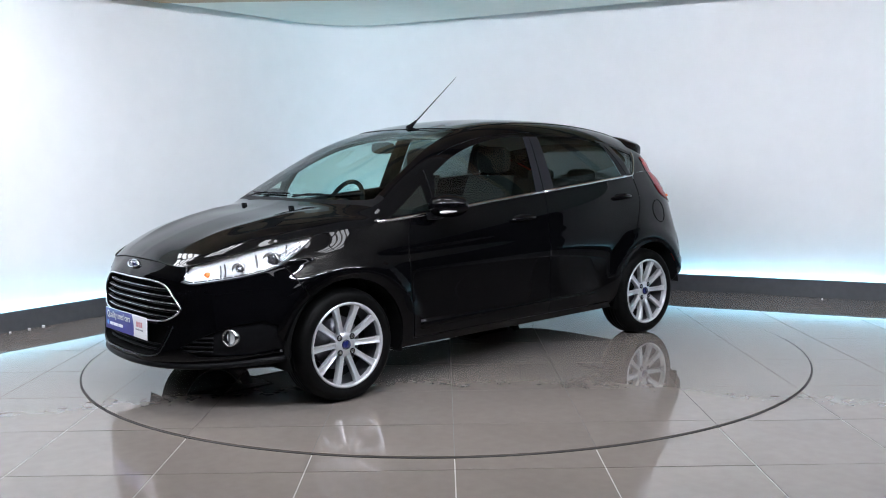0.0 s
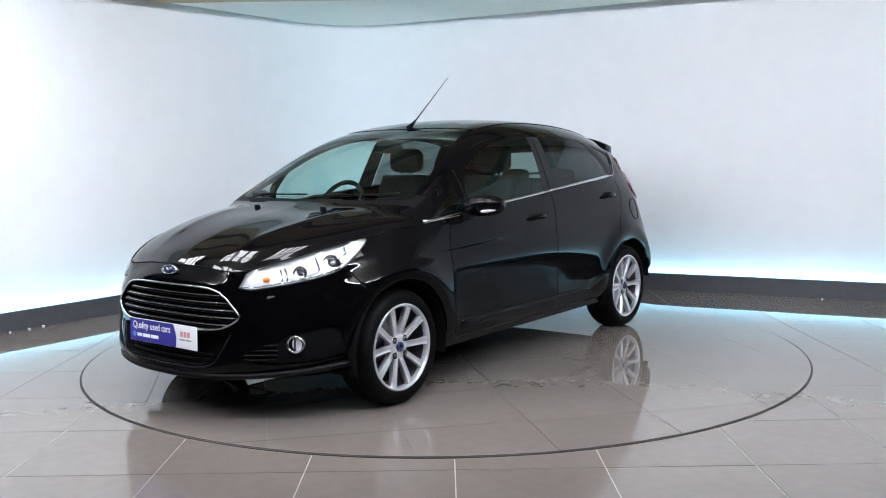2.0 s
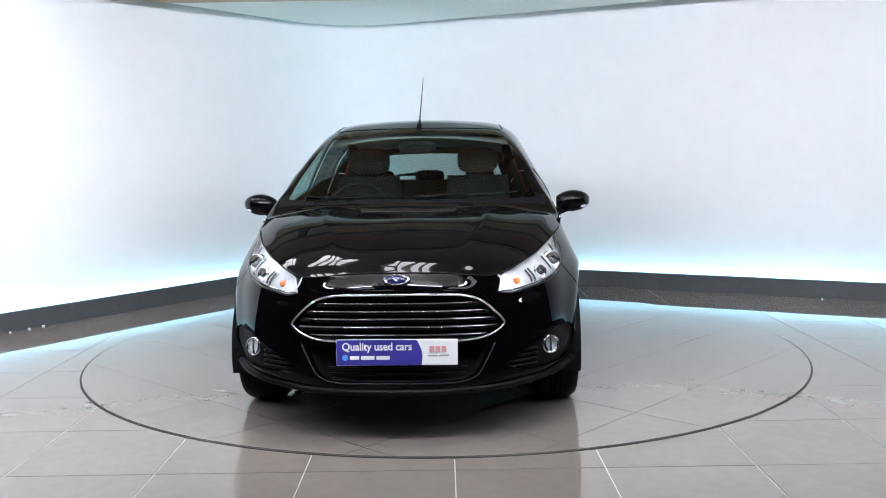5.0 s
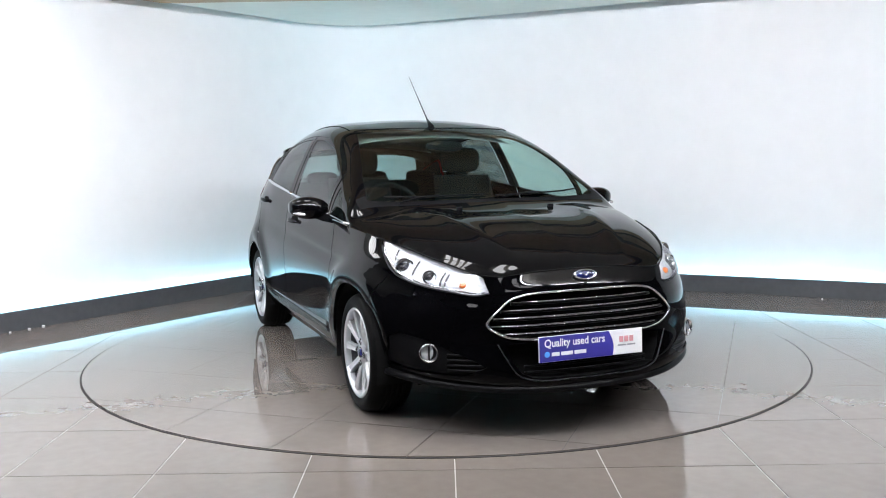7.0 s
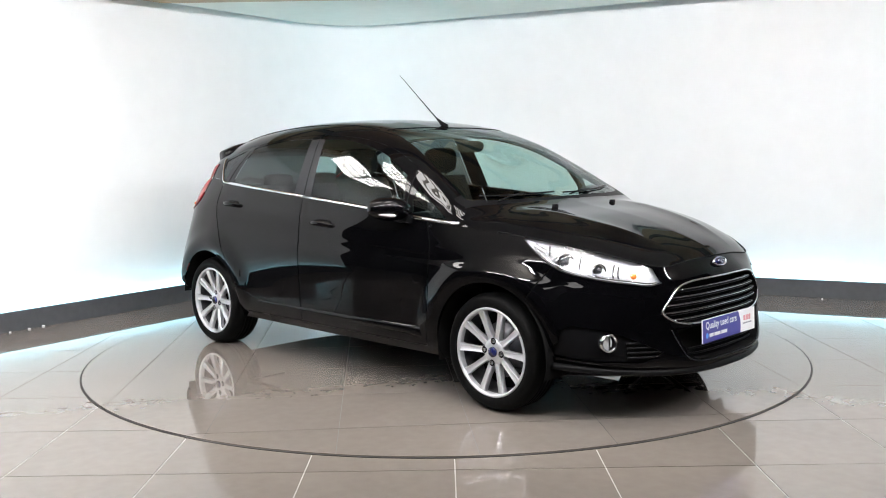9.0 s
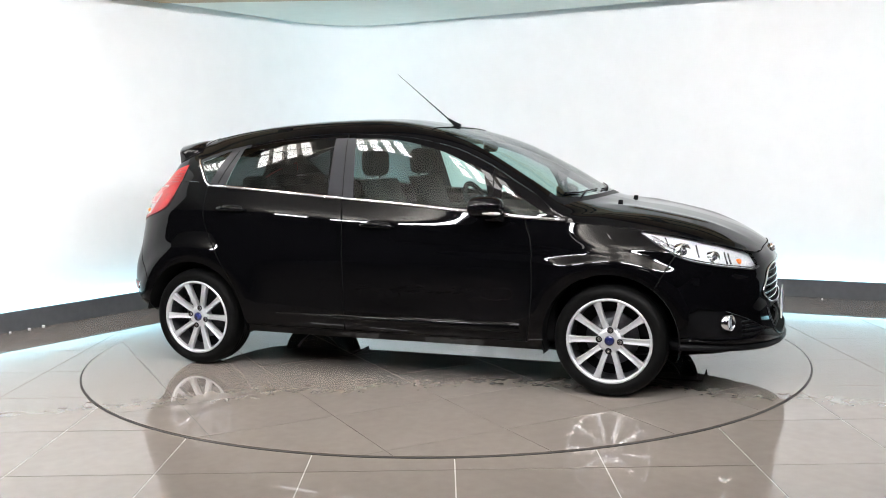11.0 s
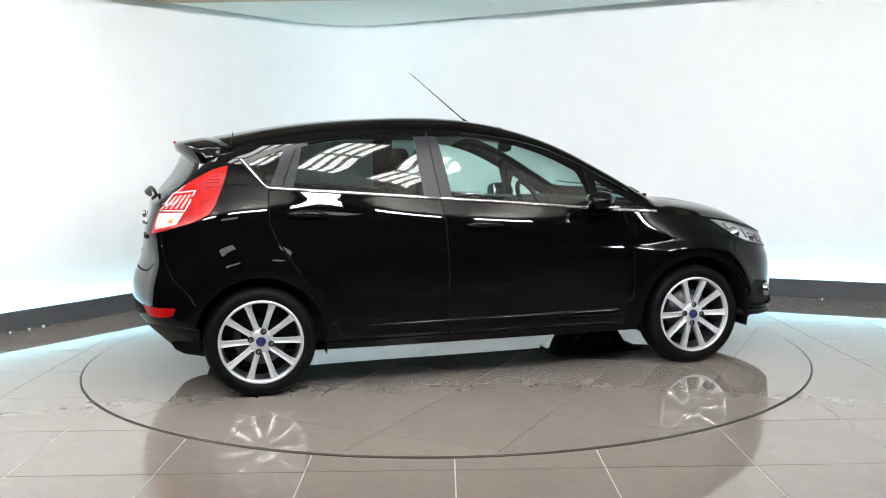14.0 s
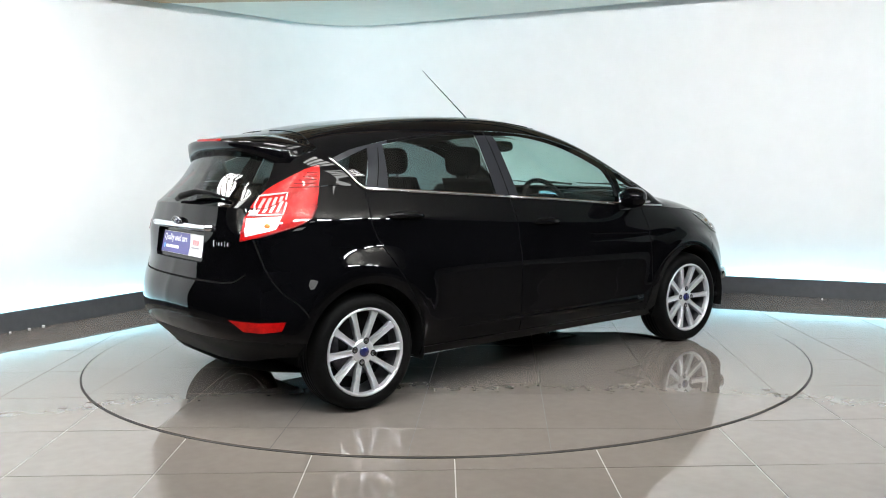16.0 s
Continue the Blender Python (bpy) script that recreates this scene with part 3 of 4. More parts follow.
SEAM_WING = curve2([(1.02, .872), (1.15, .845), (1.30, .826), (1.40, .81)], 4)
SEAM_BUMPF = curve2([(1.47, .57), (1.52, .66), (1.56, .73)], 4)
SEAM_BUMPR = curve2([(-1.56, .50), (-1.60, .56), (-1.66, .62), (-1.70, .70), (-1.73, .86)], 4)
SEAM_HATCH = curve2([(-.05, .655), (.30, .655), (.55, .66), (.62, .70)], 3)
SEAMS_SIDE = [ribbon(s, .007) for s in (SEAM_B, SEAM_R, SEAM_F, SEAM_BUMPF, SEAM_BUMPR)] + [ribbon(SEAM_SILL, .005)]
SEAMS_BACK = [ribbon(SEAM_HATCH, .009)]
DOOR_F = [p for p in SEAM_F] + [p for p in SEAM_B[::-1]]
DOOR_R = [p for p in SEAM_B] + [p for p in SEAM_R[::-1]]

bml = lower.bm()
for poly in (ARCH_F, ARCH_R, HEADLAMP, TAIL, TAILCLEAR, REFLECTOR, *TAILPINK):
    imprint(bml, poly, "y", side)
for poly in SEAMS_SIDE:
    imprint(bml, poly, "y", side)
for poly in (GRILLE, INTAKE, FOG):
    imprint(bml, poly, "x", front)
POCKET = [(-.05, .735), (.29, .735), (.305, .75), (.30, .875), (.29, .885), (-.05, .885)]
imprint(bml, POCKET, "x", back)
for poly in SEAMS_BACK:
    imprint(bml, poly, "x", back)
bmt = upper.bm()
glaze = lambda co: co.y > 0.5 and -1.36 < co.x < 1.1
for poly in (DLO, GLASS_F, GLASS_T, GLASS_R, GLASS_Q):
    imprint(bmt, poly, "y", glaze)
for poly in (TAIL, *TAILPINK):
    imprint(bmt, poly, "y", lambda co: co.x < -1.3 and co.y > 0.45)
imprint(bmt, WIND, "z", lambda co: co.x > 0)
imprint(bmt, REARGLASS, "x", lambda co: co.x < -1.4)
HOODLINE = curve2([(1.10, -.05), (1.095, .2), (1.07, .42), (1.02, .62), (.985, .74)], 4)
imprint(bmt, HOODLINE, "z", lambda co: co.x > 0.5, closed=False)


def sort_lower(c):
    x, y, z = c
    if y > .3:
        if inside(ARCH_F, x, z) or inside(ARCH_R, x, z):
            return None
        if x > 1.3 and inside(HEADLAMP, x, z):
            return "headlamp"
        if x < -1.3 and inside(TAIL, x, z):
            return "tail_clear" if inside(TAILCLEAR, x, z) else "tail_pink" if any(inside(p, x, z) for p in TAILPINK) else "tail"
        if x < -1.5 and inside(REFLECTOR, x, z):
            return "reflector"
        if any(inside(s, x, z) for s in SEAMS_SIDE):
            return "seam"
    if x > 1.5:
        if inside(GRILLE, y, z) or inside(INTAKE, y, z):
            return None
        if y > .4 and inside(FOG, y, z):
            return "fog_panel"
    if x < -1.6 and inside(POCKET, y, z):
        return None
    if x < -1.6 and any(inside(s, y, z) for s in SEAMS_BACK):
        return "seam"
    if y > .5 and inside(DOOR_F, x, z):
        return "front_door"
    if y > .5 and inside(DOOR_R, x, z):
        return "rear_door"
    if x > 1.5 and (z < .69 or y > .3):
        return "front_bumper" if x > 1.52 and z < .70 else "body"
    if x < -1.55:
        if z < .655 or (z < .86 and y > .62):
            return "rear_lower" if z < .385 else "rear_bumper"
        if y < .72:
            return "tailgate"
    return "body"


def sort_upper(c):
    x, y, z = c
    if x < -1.3 and y > .45 and inside(TAIL, x, z):
        return "tail_pink" if any(inside(p, x, z) for p in TAILPINK) else "tail"
    if y > .5 and -1.36 < x < 1.1 and inside(DLO, x, z):
        for poly, key in ((GLASS_F, "glass_front"), (GLASS_T, "glass_small"), (GLASS_R, "glass_rear"), (GLASS_Q, "glass_quarter")):
            if inside(poly, x, z):
                return key
        return "pillar_b" if -.38 < x < -.17 and z < 1.339 else "pillar_c" if x < -.94 else "door_frame"
    if x > .1 and z > .9 and inside(WIND, x, y):
        return "windscreen"
    if x < -1.4 and inside(REARGLASS, y, z):
        return "rear_window"
    hx = float(np.interp(y, [p[1] for p in HOODLINE], [p[0] for p in HOODLINE]))
    if x > hx:
        return "hood"
    if x > .9 and y < .72:
        return "cowl"
    if x < -1.40 and z < 1.30:
        return "tailgate"
    return "body" if z < 1.0 else "roof"


pieces = {}
for bm, shell, sort in ((bml, lower, sort_lower), (bmt, upper, sort_upper)):
    for f in bm.faces:
        key = sort(f.calc_center_median())
        if key:
            pieces.setdefault(key, []).append(([v.co.copy() for v in f.verts], shell))


def shell_mesh(name, keys, material, sides=(1,), push=0.0, shift=None):
    """A mesh from sorted faces, with the smooth shell's own normals; sides: 1 left, -1 right."""
    verts, norms, faces, index = [], [], [], {}
    for key in keys if isinstance(keys, (list, tuple)) else [keys]:
        for cos, shell in pieces.get(key, ()):
            for s in sides:
                f = []
                for co in cos:
                    k = (round(co.x, 5), round(co.y * s, 5), round(co.z, 5), id(shell))
                    if k not in index:
                        nn = shell.normal(co)
                        p = co + Vector(shift) if shift else co - nn * push
                        index[k] = len(verts)
                        verts.append((p.x, p.y * s, p.z))
                        norms.append((nn.x, nn.y * s, nn.z))
                    f.append(index[k])
                f = [a for i, a in enumerate(f) if a != f[i - 1]]
                if len(f) > 2:
                    a, b, c = (Vector(verts[i]) for i in f[:3])
                    fn = Vector()
                    for i in range(1, len(f) - 1):
                        fn += (Vector(verts[f[i]]) - a).cross(Vector(verts[f[i + 1]]) - a)
                    if fn.dot(Vector(norms[f[0]])) < 0:
                        f = f[::-1]
                    faces.append(f)
    me = bpy.data.meshes.new(name)
    me.from_pydata(verts, [], faces)
    me.materials.append(material)
    for p in me.polygons:
        p.use_smooth = True
    me.normals_split_custom_set_from_vertices(norms)
    return me


car = new("car")
tagged(car, "glossy black five-door hatchback parked on the turntable", "car")


def put(name, mesh, parent=None, label=""):
    ob = new(name, mesh)
    ob.parent = parent or car
    if label:
        tagged(ob, label)
    return ob


BOTH = (1, -1)
body = put("body", shell_mesh("body", "body", PAINT, BOTH), label="glossy black wings and quarter panels")
roof = put("roof", shell_mesh("roof", "roof", PAINT, BOTH))
hood = put("bonnet", shell_mesh("bonnet", "hood", PAINT, BOTH))
put("cowl_panel", shell_mesh("cowl_panel", "cowl", PLASTIC, BOTH), label="matt black cowl below the windscreen")
bumper = put("front_bumper", shell_mesh("front_bumper", "front_bumper", PAINT, BOTH))
rbumper = put("rear_bumper", shell_mesh("rear_bumper", "rear_bumper", PAINT, BOTH))
put("lower_valance", shell_mesh("lower_valance", "rear_lower", PLASTIC, BOTH), rbumper, "matt black lower bumper section")
tailgate = put("tailgate", shell_mesh("tailgate", "tailgate", PAINT, BOTH))
put("windscreen", shell_mesh("windscreen", "windscreen", GLASS_CLEAR, BOTH), label="clear greenish windscreen glass")
put("rear_window", shell_mesh("rear_window", "rear_window", GLASS_REAR, BOTH), tailgate, "dark tinted rear window")
put("shut_line", shell_mesh("shut_line", "seam", SEAM, BOTH, 0.004), body, "dark shut line gaps")
doors = {}
for s in BOTH:
    doors["f", s] = put("front_door", shell_mesh("front_door", "front_door", PAINT, (s,)))
    doors["r", s] = put("rear_door", shell_mesh("rear_door", "rear_door", PAINT, (s,)))
    put("side_window", shell_mesh("side_window", "glass_front", GLASS_CLEAR, (s,), 0.004), doors["f", s], "clear front side window")
    put("side_window", shell_mesh("side_window", "glass_small", GLASS_CLEAR, (s,), 0.004), doors["f", s], "small triangular front window")
    put("side_window", shell_mesh("side_window", "glass_rear", GLASS_TINT, (s,), 0.004), doors["r", s], "dark tinted rear side window")
    put("quarter_window", shell_mesh("quarter_window", "glass_quarter", GLASS_TINT, (s,), 0.004), body, "dark tinted quarter window")
    put("door_frame", shell_mesh("door_frame", "door_frame", PAINT, (s,), 0.0015), doors["f", s], "glossy black window frame")
    for key in ("pillar_b", "pillar_c"):
        put("pillar_trim", shell_mesh("pillar_trim", key, SATIN, (s,), 0.001), body, "satin black window pillar trim")
    tl = put("tail_light", shell_mesh("tail_light", "tail", REDLENS, (s,), -0.004), label="red tail light cluster")
    put("clear_lens", shell_mesh("clear_lens", "tail_clear", WHITELENS, (s,), -0.004), tl, "clear lower tail lens")
    put("lamp_housing", shell_mesh("lamp_housing", ["tail", "tail_clear", "tail_pink"], PLASTIC, (s,), 0.02), tl, "black lamp housing")
    put("striped_lens", shell_mesh("striped_lens", "tail_pink", PINKLENS, (s,), -0.004), tl, "pale pink tail lens stripes")
    put("reflector", shell_mesh("reflector", "reflector", REDLENS, (s,), -0.003), rbumper, "red rear reflector")
    put("fog_panel", shell_mesh("fog_panel", "fog_panel", PLASTIC, (s,), 0.012), bumper, "matt black fog lamp surround")
    hl = put("headlight", shell_mesh("headlight", "headlamp", LAMPCHROME, (s,), shift=(-.016, -.018, -.004)), label="large clear swept-back headlight")
    put("cover", shell_mesh("cover", "headlamp", GLASS_LAMP, (s,), -0.002), hl, "clear headlight cover")
bml.free()
bmt.free()


def on_side(x, z, out=0.0, s=1, up=False):
    """The point of the shell seen from the side at (x, z), lifted by out."""
    for sh in (upper, lower) if up else (lower, upper):
        loc, nn, i, d = sh.bvh.ray_cast(Vector((x, 2.0, z)), Vector((0, -1, 0)))
        if loc:
            p = loc + sh.normal(loc) * out
            return Vector((p.x, p.y * s, p.z))
    near = [sh.bvh.find_nearest(Vector((x, 0.6, z)))[::3] for sh in (lower, upper)]
    p = min(near, key=lambda h: h[1])[0]
    return Vector((p.x, p.y * s, p.z))


def on_front(y, z, out=0.0, rear=False):
    k = -1 if rear else 1
    for sh in (lower, upper):
        loc, nn, i, d = sh.bvh.ray_cast(Vector((3.0 * k, abs(y), z)), Vector((-k, 0, 0)))
        if loc:
            p = loc + sh.normal(loc) * out
            return Vector((p.x, math.copysign(p.y, y) if y else 0, p.z))
    return Vector((2.0 * k, y, z))


def on_top(x, y, out=0.0):
    for sh in (upper, lower):
        loc, nn, i, d = sh.bvh.ray_cast(Vector((x, abs(y), 3.0)), Vector((0, 0, -1)))
        if loc:
            p = loc + sh.normal(loc) * out
            return Vector((p.x, math.copysign(p.y, y), p.z))
    return Vector((x, y, 1.0))


# ---------------------------------------------------------------- car: wheels
def build_wheel(x, s, turn):
    bm = bmesh.new()
    R, r = 0.290, 0.218
    lathe(bm, [(r - .012, .0), (r + .002, .006), (r + .012, .012), (.250, .016), (.268, .010), (.280, -.004), (R - .003, -.022), (R, -.045), (R, -.15), (R - .008, -.175), (.262, -.195), (r, -.195), (r - .012, -.18)], 64)
    tyre_profile = bm
    wheel = part("wheel", bmesh.new(), ALLOY, car, "ten-spoke silver alloy wheel with black tyre")
    wheel.data.materials.clear()
    bm2 = bmesh.new()
    # rim lip and barrel
    lathe(bm2, [(r, -.008), (r + .003, .004), (r - .002, .011), (r - .010, .010), (r - .014, .0), (r - .016, -.022)], 64)
    bm2.to_mesh(wheel.data)
    bm2.free()
    wheel.data.materials.append(ALLOY)
    for p in wheel.data.polygons:
        p.use_smooth = True
    part("tyre", tyre_profile, RUBBER, wheel, "black rubber tyre")
    bm = bmesh.new()
    for k in range(4):
        rr = R + .0005
        rings = lathe(bm, [(rr - .006, -.052 - k * .026), (rr + .001, -.055 - k * .026), (rr + .001, -.072 - k * .026), (rr - .006, -.075 - k * .026)], 64)
    part("tread_rib", bm, RUBBER, wheel)
    bm = bmesh.new()
    lathe(bm, [(r - .016, -.022), (r - .022, -.10), (r - .022, -.17)], 64)
    part("rim_barrel", bm, DARKMETAL, wheel, "shadowed inner rim barrel")
    bm = bmesh.new()
    lathe(bm, [(.03, -.09), (.135, -.09), (.137, -.095), (.137, -.11), (.03, -.11)], 40)
    part("brake_disc", bm, DARKMETAL, wheel, "dull steel brake disc")
    bm = bmesh.new()
    lathe(bm, [(.001, -.125), (.205, -.125)], 40)
    part("backing_plate", bm, PLASTIC, wheel)
    spoke = None
    for k in range(10):
        if spoke is None:
            bm = bmesh.new()
            secs = []
            for rad, w, y, d in ((.045, .0165, -.020, .034), (.075, .0155, -.016, .034), (.13, .0150, -.006, .034), (.18, .0175, .001, .032), (.207, .0225, .003, .03)):
                secs.append([(-w * .8, y - d, rad), (-w, y - .009, rad), (-w * .80, y - .001, rad), (-w * .22, y - .0045, rad), (w * .22, y - .0045, rad), (w * .80, y - .001, rad), (w, y - .009, rad), (w * .8, y - d, rad)])
            loft(bm, secs)
            bmesh.ops.recalc_face_normals(bm, faces=bm.faces)
            spoke = part("spoke", bm, ALLOY, wheel, smooth=False)
            ob = spoke
        else:
            ob = new("spoke", spoke.data)
            ob.parent = wheel
        ob.rotation_euler = (0, radians(36 * k + 18), 0)
    bm = bmesh.new()
    lathe(bm, [(.002, -.014), (.046, -.014), (.062, -.021), (.066, -.03), (.066, -.06)], 40)
    part("hub", bm, ALLOY, wheel)
    bm = bmesh.new()
    lathe(bm, [(.0005, -.001), (.020, -.002), (.025, -.006), (.026, -.013)], 32)
    part("centre_cap", bm, BADGEBLUE, wheel, "blue wheel centre cap")
    for k in range(4):
        a = radians(turn + 90 * k)
        bm = bmesh.new()
        lathe(bm, [(.0005, -.004), (.0075, -.004), (.009, -.008), (.0095, -.016)], 6, "y", (.054 * math.cos(a), 0, .054 * math.sin(a)))
        part("lug_nut", bm, CHROME, wheel, smooth=False)
        bm = bmesh.new()
        lathe(bm, [(.0095, -.0117), (.0165, -.0117)], 20, "y", (.054 * math.cos(a), 0, .054 * math.sin(a)))
        part("nut_pocket", bm, PLASTIC, wheel, smooth=False)
    wheel.matrix_basis = pose(x, .823 * s, .290, 0, 0, 0 if s > 0 else 180)
    # dark housing inside the arch
    bm = bmesh.new()
    a1 = 3.39 if x > 0 else 3.05
    a0 = [-.25 + (a1 + .25) * k / 24 for k in range(25)]
    rows = [[(x + .347 * math.cos(a), yy * s, .291 + .347 * math.sin(a)) for a in a0] for yy in (.838, .70, .50)]
    vs = [[bm.verts.new(p) for p in row] for row in rows]
    for A, B in zip(vs, vs[1:]):
        for k in range(24):
            bm.faces.new((A[k], A[k + 1], B[k + 1], B[k]))
    bm.faces.new(vs[-1])
    part("arch_liner", bm, SEAM, body)
    return wheel


for x, s, turn in ((1.244, 1, 45), (1.244, -1, 5), (-1.244, 1, 40), (-1.244, -1, 15)):
    build_wheel(x, s, turn)

# underside
bm = bmesh.new()
poly = [(p[0], p[1]) for p in RAIL0]
inner = [(x * .985, y * .94) for x, y in poly]
vs = [[bm.verts.new((x, y * s, .215)) for x, y in inner] for s in BOTH]
for k in range(len(inner) - 1):
    bm.faces.new((vs[0][k], vs[0][k + 1], vs[1][k + 1], vs[1][k]))
bmesh.ops.remove_doubles(bm, verts=bm.verts, dist=1e-4)
part("floor_pan", bm, PLASTIC, car, smooth=False)


# ---------------------------------------------------------------- car: front end
def ring_bar(points, w, material, name, parent, label="", n=8, closed=True, flat=1.0):
    bm = bmesh.new()
    tube(bm, points, w, n, closed, flat)
    return part(name, bm, material, parent, label)


def half_loop(h, sub=3):
    full = [(-y, z) for y, z in h[::-1]][1:-1] + list(h)
    return curve2(full, sub, True)


gl_loop = half_loop(GRILLE_H)
ring_bar([on_front(y, z, .003) for y, z in gl_loop], .005, CHROME, "grille_surround", bumper, "chrome grille surround")
for k in range(5):
    z = .472 + k * .0345
    lim = max((y1 + (y2 - y1) * (z - z1) / (z2 - z1)) for (y1, z1), (y2, z2) in zip(GRILLE_H, GRILLE_H[1:]) if (z1 - z) * (z2 - z) <= 0 and z1 != z2) - .012
    ring_bar([on_front(-lim + 2 * lim * i / 24, z, -.008) for i in range(25)], .0022, CHROME, "grille_bar", bumper, n=6, closed=False, flat=1.6)
    ring_bar([on_front(-lim + 2 * lim * i / 24, z - .006, -.022) for i in range(25)], .008, PLASTIC, "grille_slat", bumper, n=6, closed=False, flat=1.6)


def recess(h, depth, name):
    bm = bmesh.new()
    full = half_loop(h, 2)
    a = [bm.verts.new(on_front(y, z, .0)) for y, z in full]
    b = [bm.verts.new(on_front(y * .97, z, -depth)) for y, z in full]
    for k in range(len(a)):
        bm.faces.new((a[k], a[(k + 1) % len(a)], b[(k + 1) % len(a)], b[k]))
    bm.faces.new(b)
    part(name, bm, SEAM, bumper, smooth=False)


recess(GRILLE_H, .06, "grille_recess")
recess(INTAKE_H, .06, "intake_recess")
for z in (.31, .335):
    ring_bar([on_front(-.31 + .62 * i / 20, z, -.03) for i in range(21)], .005, PLASTIC, "intake_bar", bumper, n=6, closed=False)
low = curve2([(-.42, .43), (-.385, .36), (-.345, .30), (-.28, .276), (-.1, .271), (.1, .271), (.28, .276), (.345, .30), (.385, .36), (.42, .43)], 4)
ring_bar([on_front(y, z, .004) for y, z in low], .003, SATIN, "intake_trim", bumper, "glossy dark intake trim", closed=False)
# splitter lip
bm = bmesh.new()
lipc = [(1.58, .80), (1.70, .745), (1.80, .67), (1.90, .56), (1.985, .42), (2.04, .25), (2.062, .08)]
lipp = curve2(lipc, 4)
lipp = lipp + [(x, -y) for x, y in lipp[::-1]]
secs = []
for x, y in lipp:
    k = .035 * (abs(y) / .75) ** 3
    secs.append([(x - .10, y * .9, .212 + k), (x + .004, y * 1.003, .216 + k), (x + .014, y * 1.006, .227 + k), (x + .006, y, .243 + k), (x - .10, y * .9, .262 + k)])
loft(bm, secs)
bmesh.ops.recalc_face_normals(bm, faces=bm.faces)
part("splitter", bm, PLASTIC, bumper, "matt black front splitter lip")

for s in BOTH:
    # fog lamp
    c = on_front(.672 * s, .387, .004)
    nrm = lower.normal(Vector((c.x, abs(c.y), c.z)))
    nrm.y *= s
    rot = nrm.lerp(Vector((1, 0, 0)), .5).normalized().to_track_quat("X", "Z").to_matrix().to_4x4()
    bm = bmesh.new()
    lathe(bm, [(.029, -.02), (.034, .0), (.038, .004), (.042, .001), (.043, -.03)], 32, "x")
    lamp = part("fog_light", bm, CHROME, bumper, "round chrome-ringed fog light")
    lamp.matrix_basis = Matrix.Translation(c) @ rot
    bm = bmesh.new()
    lathe(bm, [(.0005, -.008), (.02, -.010), (.031, -.016)], 24, "x")
    part("bulb_lens", bm, LAMPCHROME, lamp, "bright fog lamp bowl")
    bm = bmesh.new()
    box(bm, -.006, .0, -.004, .004, -.03, .03)
    part("bulb_bar", bm, CHROME, lamp, smooth=False)
    for k in range(4):
        y0, y1 = .47 + k * .012, .615
        z = .318 + k * .022
        ring_bar([on_front((y0 + (y1 - y0) * i / 8) * s, z, -.006) for i in range(9)], .006, PLASTIC, "fog_slat", bumper, n=6, closed=False)
    # headlight internals
    for (x, z, rad, m, nm) in ((1.60, .752, .042, CHROME, "projector_ring"), (1.745, .718, .031, CHROME, "beam_bowl")):
        p = on_side(x, z, -.020, s)
        d = Vector((.85, .5 * s, .12)).normalized()
        bm = bmesh.new()
        lathe(bm, [(rad * .55, .0), (rad * .75, -.004), (rad * .9, .010), (rad, .012), (rad * 1.06, .0), (rad * 1.06, -.03)], 32, "x")
        o = part(nm, bm, m, [q for q in car.children if q.name.startswith("headlight")][0 if s > 0 else 1], "chrome projector ring")
        o.matrix_basis = Matrix.Translation(p) @ d.to_track_quat("X", "Z").to_matrix().to_4x4()
        bm = bmesh.new()
        lathe(bm, [(.0005, .018), (rad * .3, .014), (rad * .55, .0)], 24, "x")
        o2 = part("projector_lens", bm, LAMPDARK, o, "dark glassy projector lens")
    lampo = [q for q in car.children if q.name.startswith("headlight")][0 if s > 0 else 1]
    p = on_side(1.862, .690, -.024, s)
    bm = bmesh.new()
    ellipsoid(bm, (0, 0, 0), (.015, .016, .015), 16, 10, .7)
    o = part("indicator", bm, AMBER, lampo, "amber indicator bulb cover")
    o.location = p
    # dark gaps between the lamp's chambers
    for x, z0, z1 in ((1.672, .716, .775), (1.805, .676, .735), (1.822, .674, .728), (1.525, .775, .815)):
        ring_bar([on_side(x - .02 * i / 4, z0 + (z1 - z0) * i / 4, -.012, s) for i in range(5)], .0045, LAMPDARK, "lamp_divider", lampo, n=6, closed=False)
    for k in range(3):
        ring_bar([on_side(1.44 + .12 * i / 6, .822 - .055 * i / 6 - .014 * k + .004, -.012, s) for i in range(7)], .0035, CHROME, "light_guide", lampo, n=6, closed=False)
    ring_bar([on_side(x, z + .011, -.006, s) for x, z in HEADLAMP[3:23]], .0035, CHROME, "bezel_line", lampo, "bright chrome line inside the lamp", 6, False)
    # black rim along the lamp's lower edge and a bright inner bar
    ring_bar([on_side(x, z, .0, s) for x, z in HEADLAMP[1:25]], .004, SATIN, "lamp_rim", lampo, n=6, closed=False)

